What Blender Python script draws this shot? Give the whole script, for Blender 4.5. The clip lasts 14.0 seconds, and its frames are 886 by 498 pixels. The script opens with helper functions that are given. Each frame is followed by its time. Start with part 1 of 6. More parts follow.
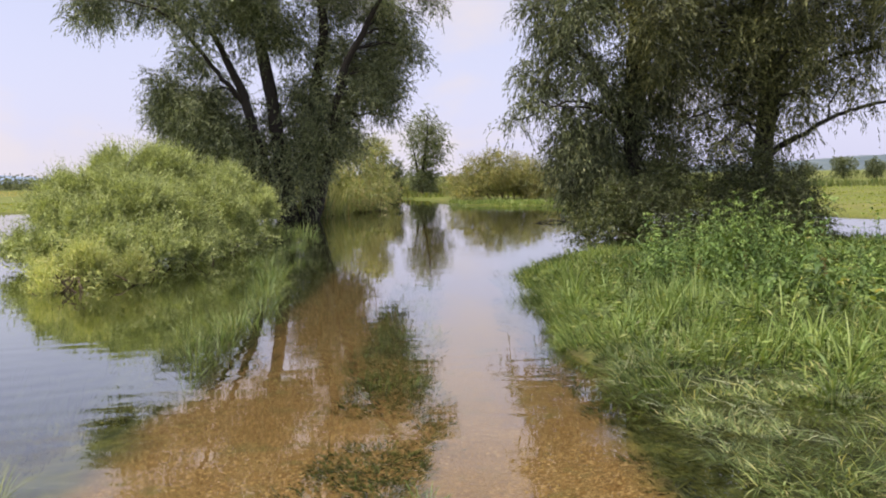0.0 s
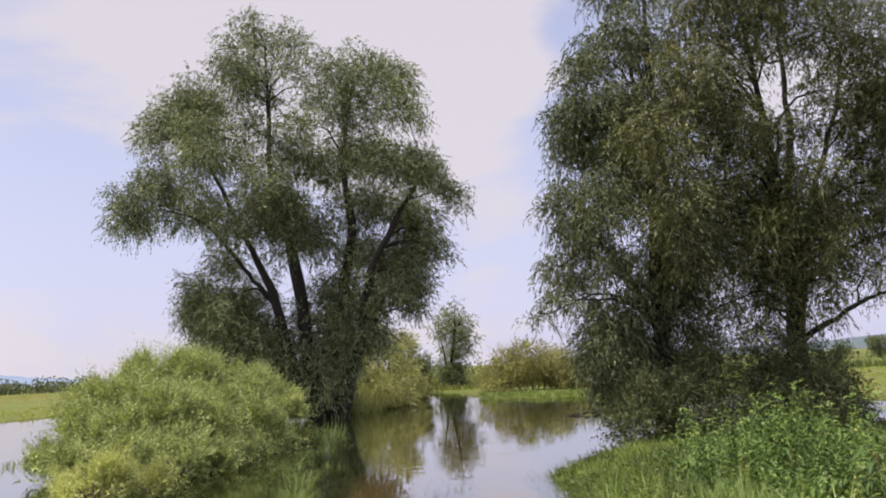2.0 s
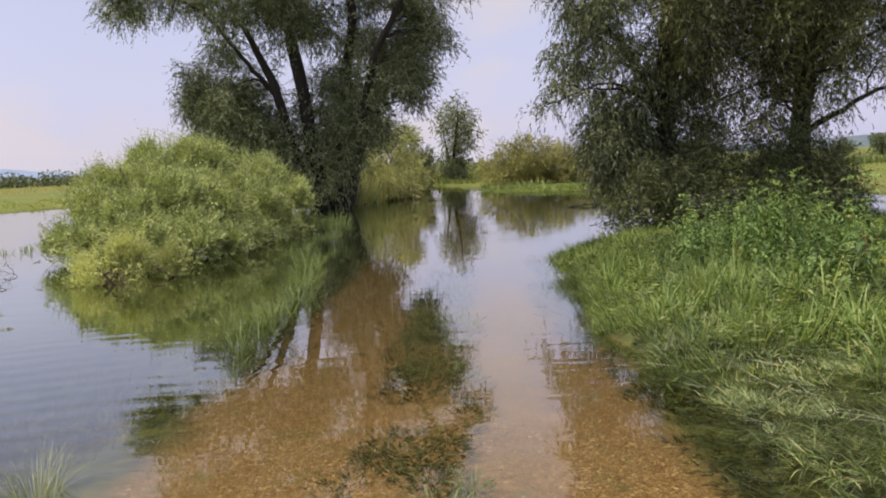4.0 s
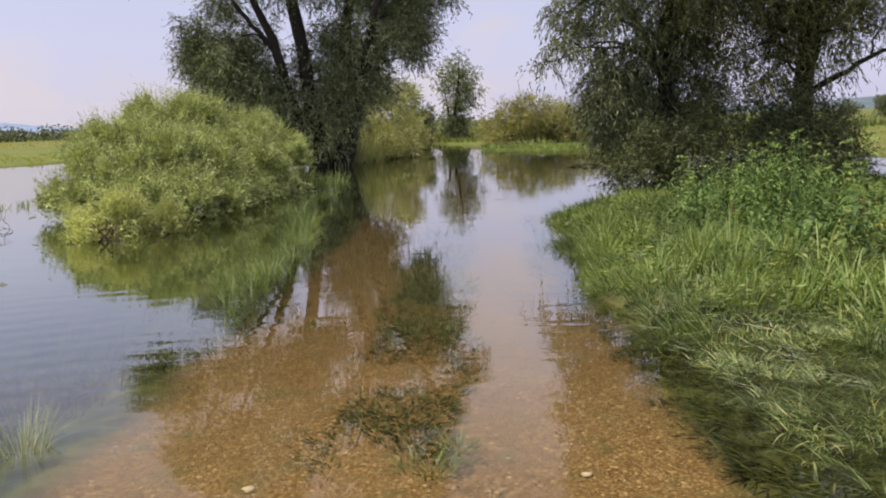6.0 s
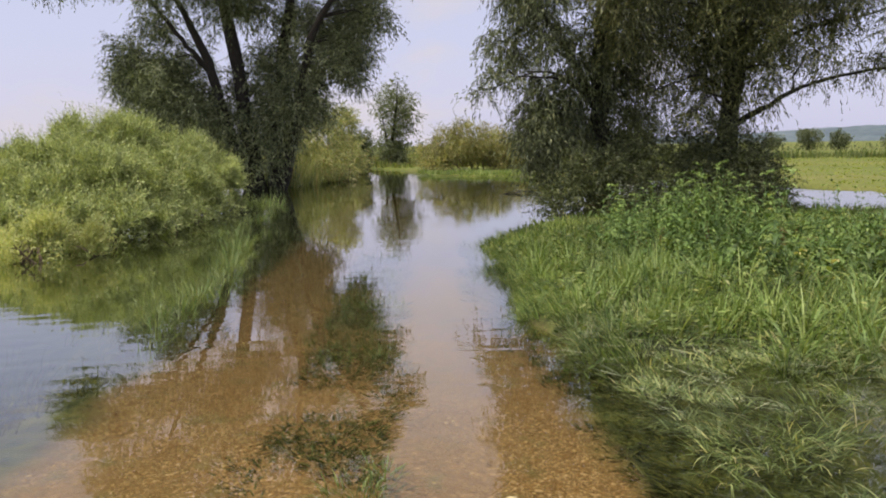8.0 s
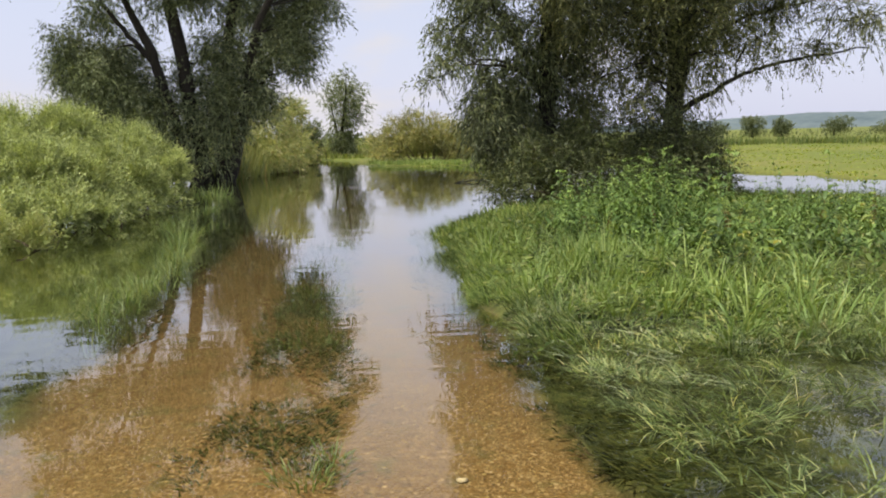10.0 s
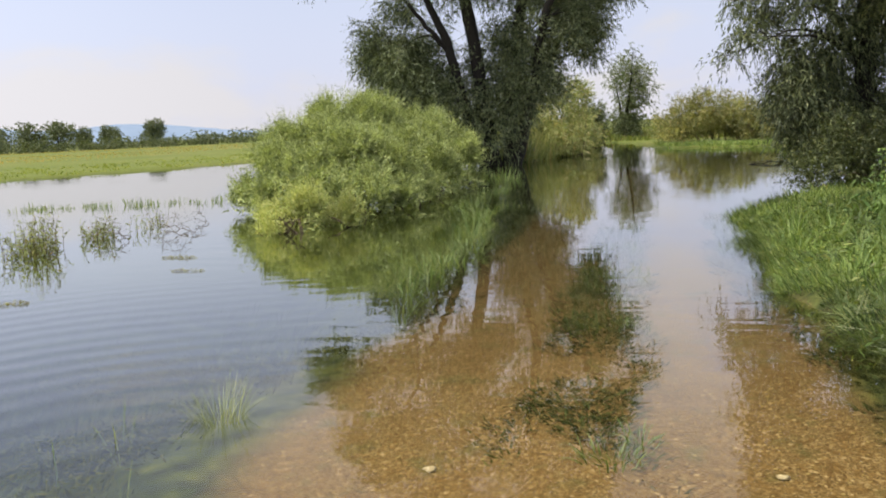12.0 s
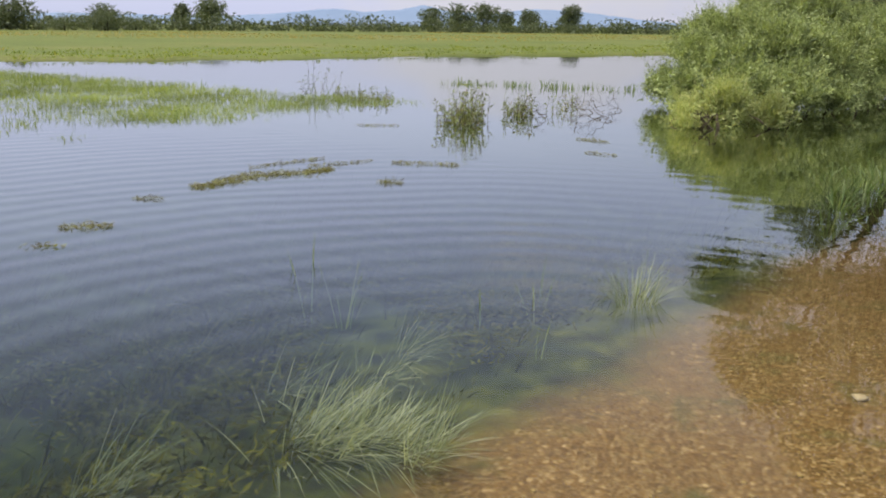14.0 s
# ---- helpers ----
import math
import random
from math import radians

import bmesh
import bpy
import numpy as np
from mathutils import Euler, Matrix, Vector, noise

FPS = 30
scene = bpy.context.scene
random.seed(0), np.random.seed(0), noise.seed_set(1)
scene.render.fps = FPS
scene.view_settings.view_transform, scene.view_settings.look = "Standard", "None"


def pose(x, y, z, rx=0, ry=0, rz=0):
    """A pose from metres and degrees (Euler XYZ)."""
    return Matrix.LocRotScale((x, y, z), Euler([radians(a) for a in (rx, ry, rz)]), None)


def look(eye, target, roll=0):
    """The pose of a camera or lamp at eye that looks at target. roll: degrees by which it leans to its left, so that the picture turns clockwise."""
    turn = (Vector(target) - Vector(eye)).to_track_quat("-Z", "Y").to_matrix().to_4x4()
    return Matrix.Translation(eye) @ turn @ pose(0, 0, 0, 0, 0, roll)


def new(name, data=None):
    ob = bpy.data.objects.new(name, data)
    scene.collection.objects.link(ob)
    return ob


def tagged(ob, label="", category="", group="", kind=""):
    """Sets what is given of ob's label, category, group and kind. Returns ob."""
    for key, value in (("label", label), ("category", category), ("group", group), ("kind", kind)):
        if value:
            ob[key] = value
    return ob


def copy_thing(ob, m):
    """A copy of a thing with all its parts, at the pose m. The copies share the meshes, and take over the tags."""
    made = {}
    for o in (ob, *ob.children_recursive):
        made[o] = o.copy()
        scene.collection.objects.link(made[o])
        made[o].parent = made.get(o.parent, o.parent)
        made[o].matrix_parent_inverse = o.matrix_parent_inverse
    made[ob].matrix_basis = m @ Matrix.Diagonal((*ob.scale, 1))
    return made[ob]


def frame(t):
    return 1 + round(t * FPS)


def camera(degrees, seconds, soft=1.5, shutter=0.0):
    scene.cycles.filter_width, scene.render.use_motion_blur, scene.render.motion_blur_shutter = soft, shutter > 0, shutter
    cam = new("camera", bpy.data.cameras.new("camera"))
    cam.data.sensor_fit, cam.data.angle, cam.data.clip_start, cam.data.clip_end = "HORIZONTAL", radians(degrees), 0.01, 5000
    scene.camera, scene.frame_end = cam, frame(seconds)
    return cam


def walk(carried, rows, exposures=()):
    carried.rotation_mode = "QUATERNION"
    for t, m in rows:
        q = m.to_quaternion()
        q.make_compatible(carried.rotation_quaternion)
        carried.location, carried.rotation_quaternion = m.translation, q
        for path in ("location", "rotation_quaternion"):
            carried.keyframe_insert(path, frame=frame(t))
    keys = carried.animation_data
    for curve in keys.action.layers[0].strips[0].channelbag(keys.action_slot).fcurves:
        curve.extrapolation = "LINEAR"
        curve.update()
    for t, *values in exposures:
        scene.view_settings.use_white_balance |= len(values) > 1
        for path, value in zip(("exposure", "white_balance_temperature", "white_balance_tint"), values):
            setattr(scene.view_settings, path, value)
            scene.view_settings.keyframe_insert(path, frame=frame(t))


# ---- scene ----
cam = camera(55.07, 14.0, soft=1.95)


def stand(x, y, z, yaw, pitch, roll):
    """Camera pose from its place, its heading, its tilt and its lean, in metres and degrees."""
    return pose(x, y, z, 0, 0, yaw) @ pose(0, 0, 0, 90 + pitch) @ pose(0, 0, 0, 0, 0, roll)


PATH = [
    (0, 0.024, -0.020, 1.601, -0.00, -4.91, -1.05),
    (0.5, 0.027, 0.021, 1.652, 2.50, -1.05, -2.10),
    (1, -0.002, 0.034, 1.689, 2.20, 1.01, -2.32),
    (1.5, -0.002, 0.011, 1.723, 1.83, 4.84, -2.16),
    (2, 0.022, 0.029, 1.745, 1.46, 7.90, -2.70),
    (2.5, 0.016, 0.023, 1.724, 1.59, 6.21, -3.08),
    (3, 0.016, 0.009, 1.674, 2.19, 1.52, -2.96),
    (3.5, -0.001, -0.011, 1.638, 2.14, -2.49, -2.86),
    (4, -0.016, -0.046, 1.600, 2.19, -5.75, -2.41),
    (4.2, -0.019, -0.029, 1.586, 2.25, -6.82, -2.42),
    (5.2, 0.020, -0.010, 1.595, 2.25, -9.00, -1.95),
    (6.3, 0.062, 0.003, 1.608, 2.36, -8.27, -1.86),
    (6.5, 0.066, 0.005, 1.611, 2.27, -7.91, -1.98),
    (7, 0.063, 0.002, 1.626, 2.12, -5.39, -1.34),
    (7.5, 0.075, -0.007, 1.613, 0.78, -5.64, -0.57),
    (8, 0.098, -0.015, 1.601, -1.97, -6.93, -0.81),
    (8.2, 0.113, -0.006, 1.598, -3.90, -7.28, -0.77),
    (9.2, 0.130, 0.000, 1.575, -7.20, -7.50, -1.00),
    (10.3, 0.129, 0.007, 1.550, -3.73, -7.71, -1.50),
    (10.5, 0.119, 0.012, 1.547, -2.66, -7.77, -1.54),
    (11, 0.090, -0.005, 1.558, 0.52, -7.41, -1.67),
    (11.5, 0.051, 0.006, 1.551, 5.30, -7.31, -2.53),
    (12, -0.034, 0.012, 1.531, 13.65, -8.09, -2.56),
    (12.5, -0.132, -0.023, 1.514, 20.86, -10.45, -1.72),
    (13, -0.221, -0.014, 1.506, 25.68, -11.78, -1.95),
    (13.5, -0.279, 0.003, 1.475, 30.52, -13.45, -1.50),
    (14, -0.266, -0.003, 1.450, 39.93, -14.67, 0.58),
]
walk(cam, [(row[0], stand(*row[1:])) for row in PATH], exposures=[(0, 0.27, 6500, 10), (1.5, 0.12, 6500, 10), (2.0, 0.15, 6500, 10), (4.0, 0.05, 6500, 11), (7.5, 0.05, 6500, 10), (10.5, 0.27, 6700, 1), (12.0, 0.22, 6550, 1), (13.0, 0.14, 6350, 2), (13.5, 0.09, 6300, 2), (14.0, -0.04, 6150, 4)])

# ---- light ----
SUN_AZ, SUN_EL = 254.0, 66.0
world = bpy.data.worlds.new("sky")
scene.world = world
world.use_nodes = True
wn, wl = world.node_tree.nodes, world.node_tree.links
wn.clear()


def wnode(kind, **values):
    n = wn.new(kind)
    for key, value in values.items():
        n.inputs[key].default_value = value
    return n


sky = wn.new("ShaderNodeTexSky")
sky.sky_type, sky.sun_disc = "NISHITA", False
sky.sun_elevation, sky.sun_rotation = radians(SUN_EL), radians(SUN_AZ)
sky.air_density, sky.dust_density, sky.ozone_density = 1.0, 2.0, 1.5
sky_gain = wn.new("ShaderNodeVectorMath")
sky_gain.operation = "MULTIPLY"
sky_gain.inputs[1].default_value = (0.163, 0.148, 0.150)
wl.new(sky.outputs[0], sky_gain.inputs[0])
coord = wn.new("ShaderNodeTexCoord")
stretch = wn.new("ShaderNodeMapping")
stretch.inputs["Scale"].default_value = (1.0, 1.0, 2.6)
stretch.inputs["Rotation"].default_value = (0, 0, radians(-40))
stretch.inputs["Location"].default_value = (3.1, 0.4, 0.7)
wl.new(coord.outputs["Generated"], stretch.inputs[0])
puffs = wnode("ShaderNodeTexNoise", Scale=2.3, Detail=6.0, Roughness=0.52, Distortion=0.3)
wl.new(stretch.outputs[0], puffs.inputs["Vector"])
cover = wn.new("ShaderNodeMapRange")
cover.interpolation_type = "SMOOTHSTEP"
for key, value in (("From Min", 0.46), ("From Max", 0.60), ("To Min", 0.0), ("To Max", 0.85)):
    cover.inputs[key].default_value = value
haze = wn.new("ShaderNodeMix")
haze.data_type = "RGBA"
rise = wn.new("ShaderNodeSeparateXYZ")
wl.new(coord.outputs["Generated"], rise.inputs[0])
thin = wn.new("ShaderNodeMapRange")
for key, value in (("From Min", 0.05), ("From Max", 0.45), ("To Min", 0.85), ("To Max", 0.42)):
    thin.inputs[key].default_value = value
wl.new(rise.outputs[2], thin.inputs[0])
wl.new(thin.outputs[0], haze.inputs[0])
haze.inputs[7].default_value = (0.64, 0.635, 0.845, 1)
wl.new(sky_gain.outputs[0], haze.inputs[6])


def toward(middle, squash, inner, outer, gain):
    """A soft patch of sky round a direction, added to or taken from the clouds."""
    off = wn.new("ShaderNodeVectorMath")
    off.operation = "SUBTRACT"
    wl.new(coord.outputs["Generated"], off.inputs[0])
    off.inputs[1].default_value = middle
    flat = wn.new("ShaderNodeVectorMath")
    flat.operation = "MULTIPLY"
    wl.new(off.outputs[0], flat.inputs[0])
    flat.inputs[1].default_value = squash
    far = wn.new("ShaderNodeVectorMath")
    far.operation = "LENGTH"
    wl.new(flat.outputs[0], far.inputs[0])
    fade = wn.new("ShaderNodeMapRange")
    fade.interpolation_type = "SMOOTHSTEP"
    for key, value in (("From Min", inner), ("From Max", outer), ("To Min", gain), ("To Max", 0.0)):
        fade.inputs[key].default_value = value
    wl.new(far.outputs["Value"], fade.inputs[0])
    return fade.outputs[0]


total = puffs.outputs[0]
for bias in (toward((-0.17, 0.92, 0.40), (1.0, 1.0, 1.5), 0.14, 0.36, 0.16), toward((-0.85, 0.45, 0.20), (1.0, 1.0, 1.6), 0.25, 0.75, -0.13), toward((0.16, 0.93, 0.30), (2.2, 1.0, 0.8), 0.05, 0.30, -0.14)):
    both = wn.new("ShaderNodeMath")
    both.operation = "ADD"
    wl.new(total, both.inputs[0])
    wl.new(bias, both.inputs[1])
    total = both.outputs[0]
wl.new(total, cover.inputs[0])
cloud = wn.new("ShaderNodeMix")
cloud.data_type = "RGBA"
cloud.inputs[7].default_value = (0.70, 0.645, 0.69, 1)
wl.new(cover.outputs[0], cloud.inputs[0])
wl.new(haze.outputs[2], cloud.inputs[6])
back = wnode("ShaderNodeBackground", Strength=1.0)
lit = wn.new("ShaderNodeMath")
lit.operation = "ADD"
lit.inputs[1].default_value = 1.0
wl.new(toward((-0.80, 0.58, 0.08), (1.0, 1.0, 1.2), 0.15, 0.55, 0.10), lit.inputs[0])
wl.new(lit.outputs[0], back.inputs["Strength"])
wl.new(cloud.outputs[2], back.inputs[0])
wout = wn.new("ShaderNodeOutputWorld")
wl.new(back.outputs[0], wout.inputs[0])

sun = new("sun", bpy.data.lights.new("sun", "SUN"))
sun.data.energy, sun.data.angle, sun.data.color = 4.9, radians(4), (1.0, 0.935, 0.83)
_az, _el = radians(SUN_AZ), radians(SUN_EL)
sun.matrix_world = look((math.sin(_az) * math.cos(_el) * 50, math.cos(_az) * math.cos(_el) * 50, math.sin(_el) * 50), (0, 0, 0))


# ---- materials ----
def material(name):
    m = bpy.data.materials.new(name)
    m.use_nodes = True
    m.node_tree.nodes.clear()
    return m, m.node_tree.nodes, m.node_tree.links


def add(nodes, kind, **values):
    n = nodes.new(kind)
    for key, value in values.items():
        n.inputs[key.replace("_", " ")].default_value = value
    return n


def ramp(nodes, links, source, stops):
    r = nodes.new("ShaderNodeValToRGB")
    e = r.color_ramp.elements
    while len(e) < len(stops):
        e.new(0.5)
    for el, (p, c) in zip(e, stops):
        el.position, el.color = p, (*c, 1)
    links.new(source, r.inputs[0])
    return r.outputs[0]


def mixed(nodes, links, fac, a, b, blend="MIX"):
    m = nodes.new("ShaderNodeMix")
    m.data_type, m.blend_type = "RGBA", blend
    for socket, value in ((m.inputs[0], fac), (m.inputs[6], a), (m.inputs[7], b)):
        if isinstance(value, (int, float)):
            socket.default_value = value
        elif isinstance(value, tuple):
            socket.default_value = (*value, 1)
        else:
            links.new(value, socket)
    return m.outputs[2]


def leaf_material(name, stops, shine=0.35, through_light=0.3, patch=0.5, scale=0.7):
    """Foliage: each leaf its own tint, with patches of lighter and darker growth; in SHRUB they paint lit tips and
    shaded gaps.
    """
    m, n, l = material(name)
    geo = n.new("ShaderNodeNewGeometry")
    col = ramp(n, l, geo.outputs["Random Per Island"], stops)
    pos = add(n, "ShaderNodeTexNoise", Scale=scale, Detail=3.0)
    l.new(geo.outputs["Position"], pos.inputs["Vector"])
    tone = ramp(n, l, pos.outputs[0], [(0.3, (1 - patch * 0.5,) * 3), (0.7, (1 + patch * 0.3, 1 + patch * 0.25, 1.0))])
    col = mixed(n, l, 1.0, col, tone, "MULTIPLY")
    bs = add(n, "ShaderNodeBsdfPrincipled", Roughness=0.5)
    bs.inputs["Specular IOR Level"].default_value = shine
    l.new(col, bs.inputs["Base Color"])
    tr = n.new("ShaderNodeBsdfTranslucent")
    l.new(mixed(n, l, 1.0, col, (1.25, 1.2, 0.55), "MULTIPLY"), tr.inputs[0])
    mx = add(n, "ShaderNodeMixShader", Fac=through_light)
    l.new(bs.outputs[0], mx.inputs[1])
    l.new(tr.outputs[0], mx.inputs[2])
    out = n.new("ShaderNodeOutputMaterial")
    l.new(mx.outputs[0], out.inputs[0])
    return m


def bark_material(name, dark, light):
    m, n, l = material(name)
    tc = n.new("ShaderNodeTexCoord")
    mp = n.new("ShaderNodeMapping")
    mp.inputs["Scale"].default_value = (9, 9, 2)
    l.new(tc.outputs["Object"], mp.inputs[0])
    nz = add(n, "ShaderNodeTexNoise", Scale=2.0, Detail=6.0, Roughness=0.65)
    l.new(mp.outputs[0], nz.inputs["Vector"])
    bs = add(n, "ShaderNodeBsdfPrincipled", Roughness=0.9)
    l.new(ramp(n, l, nz.outputs[0], [(0.3, dark), (0.7, light)]), bs.inputs["Base Color"])
    bp = add(n, "ShaderNodeBump", Strength=0.8, Distance=0.04)
    l.new(nz.outputs[0], bp.inputs["Height"])
    l.new(bp.outputs[0], bs.inputs["Normal"])
    out = n.new("ShaderNodeOutputMaterial")
    l.new(bs.outputs[0], out.inputs[0])
    return m


def ground_material():
    """Gravel on the track, drowned turf and silt in the flooded meadow, green turf on dry land."""
    m, n, l = material("ground")
    geo = n.new("ShaderNodeNewGeometry")
    at_g = n.new("ShaderNodeAttribute")
    at_g.attribute_name = "gravel"
    at_l = n.new("ShaderNodeAttribute")
    at_l.attribute_name = "turf"
    stone = add(n, "ShaderNodeTexVoronoi", Scale=50.0, Randomness=1.0)
    l.new(geo.outputs["Position"], stone.inputs["Vector"])
    g_col = ramp(n, l, stone.outputs["Color"], [(0.1, (0.085, 0.046, 0.013)), (0.4, (0.155, 0.088, 0.029)), (0.7, (0.215, 0.13, 0.046)), (0.97, (0.44, 0.32, 0.17))])
    grit = add(n, "ShaderNodeTexVoronoi", Scale=110.0)
    l.new(geo.outputs["Position"], grit.inputs["Vector"])
    g_small = ramp(n, l, grit.outputs["Color"], [(0.15, (0.085, 0.047, 0.014)), (0.5, (0.165, 0.097, 0.033)), (0.95, (0.34, 0.24, 0.12))])
    pick = add(n, "ShaderNodeTexNoise", Scale=22.0, Detail=2.0)
    l.new(geo.outputs["Position"], pick.inputs["Vector"])
    pick_f = ramp(n, l, pick.outputs[0], [(0.45, (0, 0, 0)), (0.55, (1, 1, 1))])
    g_col = mixed(n, l, pick_f, g_col, g_small)
    g_gap = ramp(n, l, stone.outputs["Distance"], [(0.3, (1, 1, 1)), (0.8, (0.8, 0.77, 0.72))])
    g_col = mixed(n, l, 1.0, g_col, g_gap, "MULTIPLY")
    silt = add(n, "ShaderNodeTexNoise", Scale=1.6, Detail=5.0, Roughness=0.6)
    l.new(geo.outputs["Position"], silt.inputs["Vector"])
    silt_f = ramp(n, l, silt.outputs[0], [(0.42, (0, 0, 0)), (0.7, (0.4, 0.4, 0.4))])
    g_col = mixed(n, l, silt_f, g_col, (0.13, 0.076, 0.024))
    algae = add(n, "ShaderNodeTexNoise", Scale=3.4, Detail=6.0, Roughness=0.65)
    l.new(geo.outputs["Position"], algae.inputs["Vector"])
    algae_f = ramp(n, l, algae.outputs[0], [(0.54, (0, 0, 0)), (0.72, (0.75, 0.75, 0.75))])
    g_col = mixed(n, l, algae_f, g_col, (0.075, 0.075, 0.022))
    turf_n = add(n, "ShaderNodeTexNoise", Scale=4.0, Detail=8.0, Roughness=0.7)
    l.new(geo.outputs["Position"], turf_n.inputs["Vector"])
    wet = ramp(n, l, turf_n.outputs[0], [(0.38, (0.010, 0.015, 0.005)), (0.5, (0.04, 0.05, 0.013)), (0.64, (0.105, 0.11, 0.028))])
    broad = add(n, "ShaderNodeTexNoise", Scale=0.09, Detail=4.0, Roughness=0.55)
    l.new(geo.outputs["Position"], broad.inputs["Vector"])
    dry = ramp(n, l, broad.outputs[0], [(0.3, (0.105, 0.135, 0.024)), (0.5, (0.14, 0.16, 0.03)), (0.7, (0.185, 0.175, 0.05))])
    fine = ramp(n, l, turf_n.outputs[0], [(0.25, (0.55, 0.55, 0.5)), (0.75, (1.25, 1.25, 1.2))])
    dry = mixed(n, l, 1.0, dry, fine, "MULTIPLY")
    col = mixed(n, l, at_l.outputs["Fac"], wet, dry)
    col = mixed(n, l, at_g.outputs["Fac"], col, g_col)
    bs = add(n, "ShaderNodeBsdfPrincipled", Roughness=0.85)
    bs.inputs["Specular IOR Level"].default_value = 0.2
    l.new(col, bs.inputs["Base Color"])
    hgt = mixed(n, l, at_g.outputs["Fac"], turf_n.outputs[0], stone.outputs["Distance"])
    bp = add(n, "ShaderNodeBump", Strength=0.45, Distance=0.012)
    bp.invert = True
    l.new(hgt, bp.inputs["Height"])
    l.new(bp.outputs[0], bs.inputs["Normal"])
    out = n.new("ShaderNodeOutputMaterial")
    l.new(bs.outputs[0], out.inputs[0])
    return m


def water_material():
    """Clear flood water: a mirror at flat angles, see-through at steep ones, with faint ripples."""
    m, n, l = material("flood_water")
    geo = n.new("ShaderNodeNewGeometry")
    mp = n.new("ShaderNodeMapping")
    mp.inputs["Scale"].default_value = (0.42, 1.0, 1.0)
    mp.inputs["Rotation"].default_value = (0, 0, radians(-18))
    l.new(geo.outputs["Position"], mp.inputs[0])
    swell = add(n, "ShaderNodeTexNoise", Scale=2.6, Detail=2.0, Roughness=0.45, Distortion=0.6)
    l.new(mp.outputs[0], swell.inputs["Vector"])
    calm = add(n, "ShaderNodeTexNoise", Scale=0.22, Detail=2.0)
    l.new(geo.outputs["Position"], calm.inputs["Vector"])
    calm_f = ramp(n, l, calm.outputs[0], [(0.40, (0.12, 0.12, 0.12)), (0.64, (1, 1, 1))])
    ring = add(n, "ShaderNodeTexWave", Scale=0.92, Distortion=3.2, Detail=2.0, Detail_Scale=0.6)
    ring.wave_type, ring.rings_direction = "RINGS", "Z"
    shift = n.new("ShaderNodeMapping")
    shift.inputs["Location"].default_value = (1.57, -2.11, 0)
    l.new(geo.outputs["Position"], shift.inputs[0])
    l.new(shift.outputs[0], ring.inputs["Vector"])
    side = n.new("ShaderNodeSeparateXYZ")
    l.new(geo.outputs["Position"], side.inputs[0])
    left = n.new("ShaderNodeMapRange")
    left.interpolation_type = "SMOOTHSTEP"
    for key, value in (("From Min", -1.2), ("From Max", -4.5), ("To Min", 0.12), ("To Max", 1.0)):
        left.inputs[key].default_value = value
    l.new(side.outputs[0], left.inputs[0])
    near = n.new("ShaderNodeMapRange")
    near.interpolation_type = "SMOOTHSTEP"
    for key, value in (("From Min", 10.0), ("From Max", 4.0), ("To Min", 0.0), ("To Max", 1.0)):
        near.inputs[key].default_value = value
    l.new(side.outputs[1], near.inputs[0])
    both = n.new("ShaderNodeMath")
    both.operation = "MULTIPLY"
    l.new(left.outputs[0], both.inputs[0])
    l.new(near.outputs[0], both.inputs[1])
    ringed = mixed(n, l, both.outputs[0], (0.5, 0.5, 0.5), ring.outputs[0])
    fret = add(n, "ShaderNodeTexNoise", Scale=9.0, Detail=1.0, Roughness=0.4)
    l.new(mp.outputs[0], fret.inputs["Vector"])
    waves = mixed(n, l, 0.09, swell.outputs[0], fret.outputs[0])
    rough = mixed(n, l, calm_f, (0.5, 0.5, 0.5), waves)
    b1 = add(n, "ShaderNodeBump", Strength=1.0, Distance=0.0055)
    l.new(rough, b1.inputs["Height"])
    b2 = add(n, "ShaderNodeBump", Strength=1.0, Distance=0.0018)
    l.new(ringed, b2.inputs["Height"])
    l.new(b1.outputs[0], b2.inputs["Normal"])
    graze = add(n, "ShaderNodeLayerWeight", Blend=0.5)
    l.new(b2.outputs[0], graze.inputs["Normal"])
    fr = ramp(n, l, graze.outputs["Facing"], [(p, (v, v, v)) for p, v in ((0.0, 0.02), (0.42, 0.035), (0.55, 0.065), (0.65, 0.20), (0.75, 0.44), (0.82, 0.62), (0.90, 0.86), (1.0, 1.0))])
    clear = n.new("ShaderNodeBsdfTransparent")
    clear.inputs[0].default_value = (0.97, 0.96, 0.88, 1)
    gl = add(n, "ShaderNodeBsdfGlossy", Roughness=0.0)
    l.new(b2.outputs[0], gl.inputs["Normal"])
    murk = add(n, "ShaderNodeBsdfDiffuse", Color=(0.14, 0.17, 0.045, 1))
    deep = n.new("ShaderNodeMapRange")
    deep.interpolation_type = "SMOOTHSTEP"
    for key, value in (("From Min", -2.0), ("From Max", -6.5), ("To Min", 0.015), ("To Max", 0.13)):
        deep.inputs[key].default_value = value
    l.new(side.outputs[0], deep.inputs[0])
    depth = n.new("ShaderNodeMapRange")
    depth.interpolation_type = "SMOOTHSTEP"
    for key, value in (("From Min", -1.9), ("From Max", -4.6), ("To Min", 0.0), ("To Max", 1.0)):
        depth.inputs[key].default_value = value
    l.new(side.outputs[0], depth.inputs[0])
    l.new(mixed(n, l, depth.outputs[0], (0.97, 0.96, 0.88), (0.44, 0.54, 0.40)), clear.inputs[0])
    # Murk grows beyond y 5.5, partly to brighten the bush's green reflection.
    murk_gain = n.new("ShaderNodeMapRange")
    murk_gain.interpolation_type = "SMOOTHSTEP"
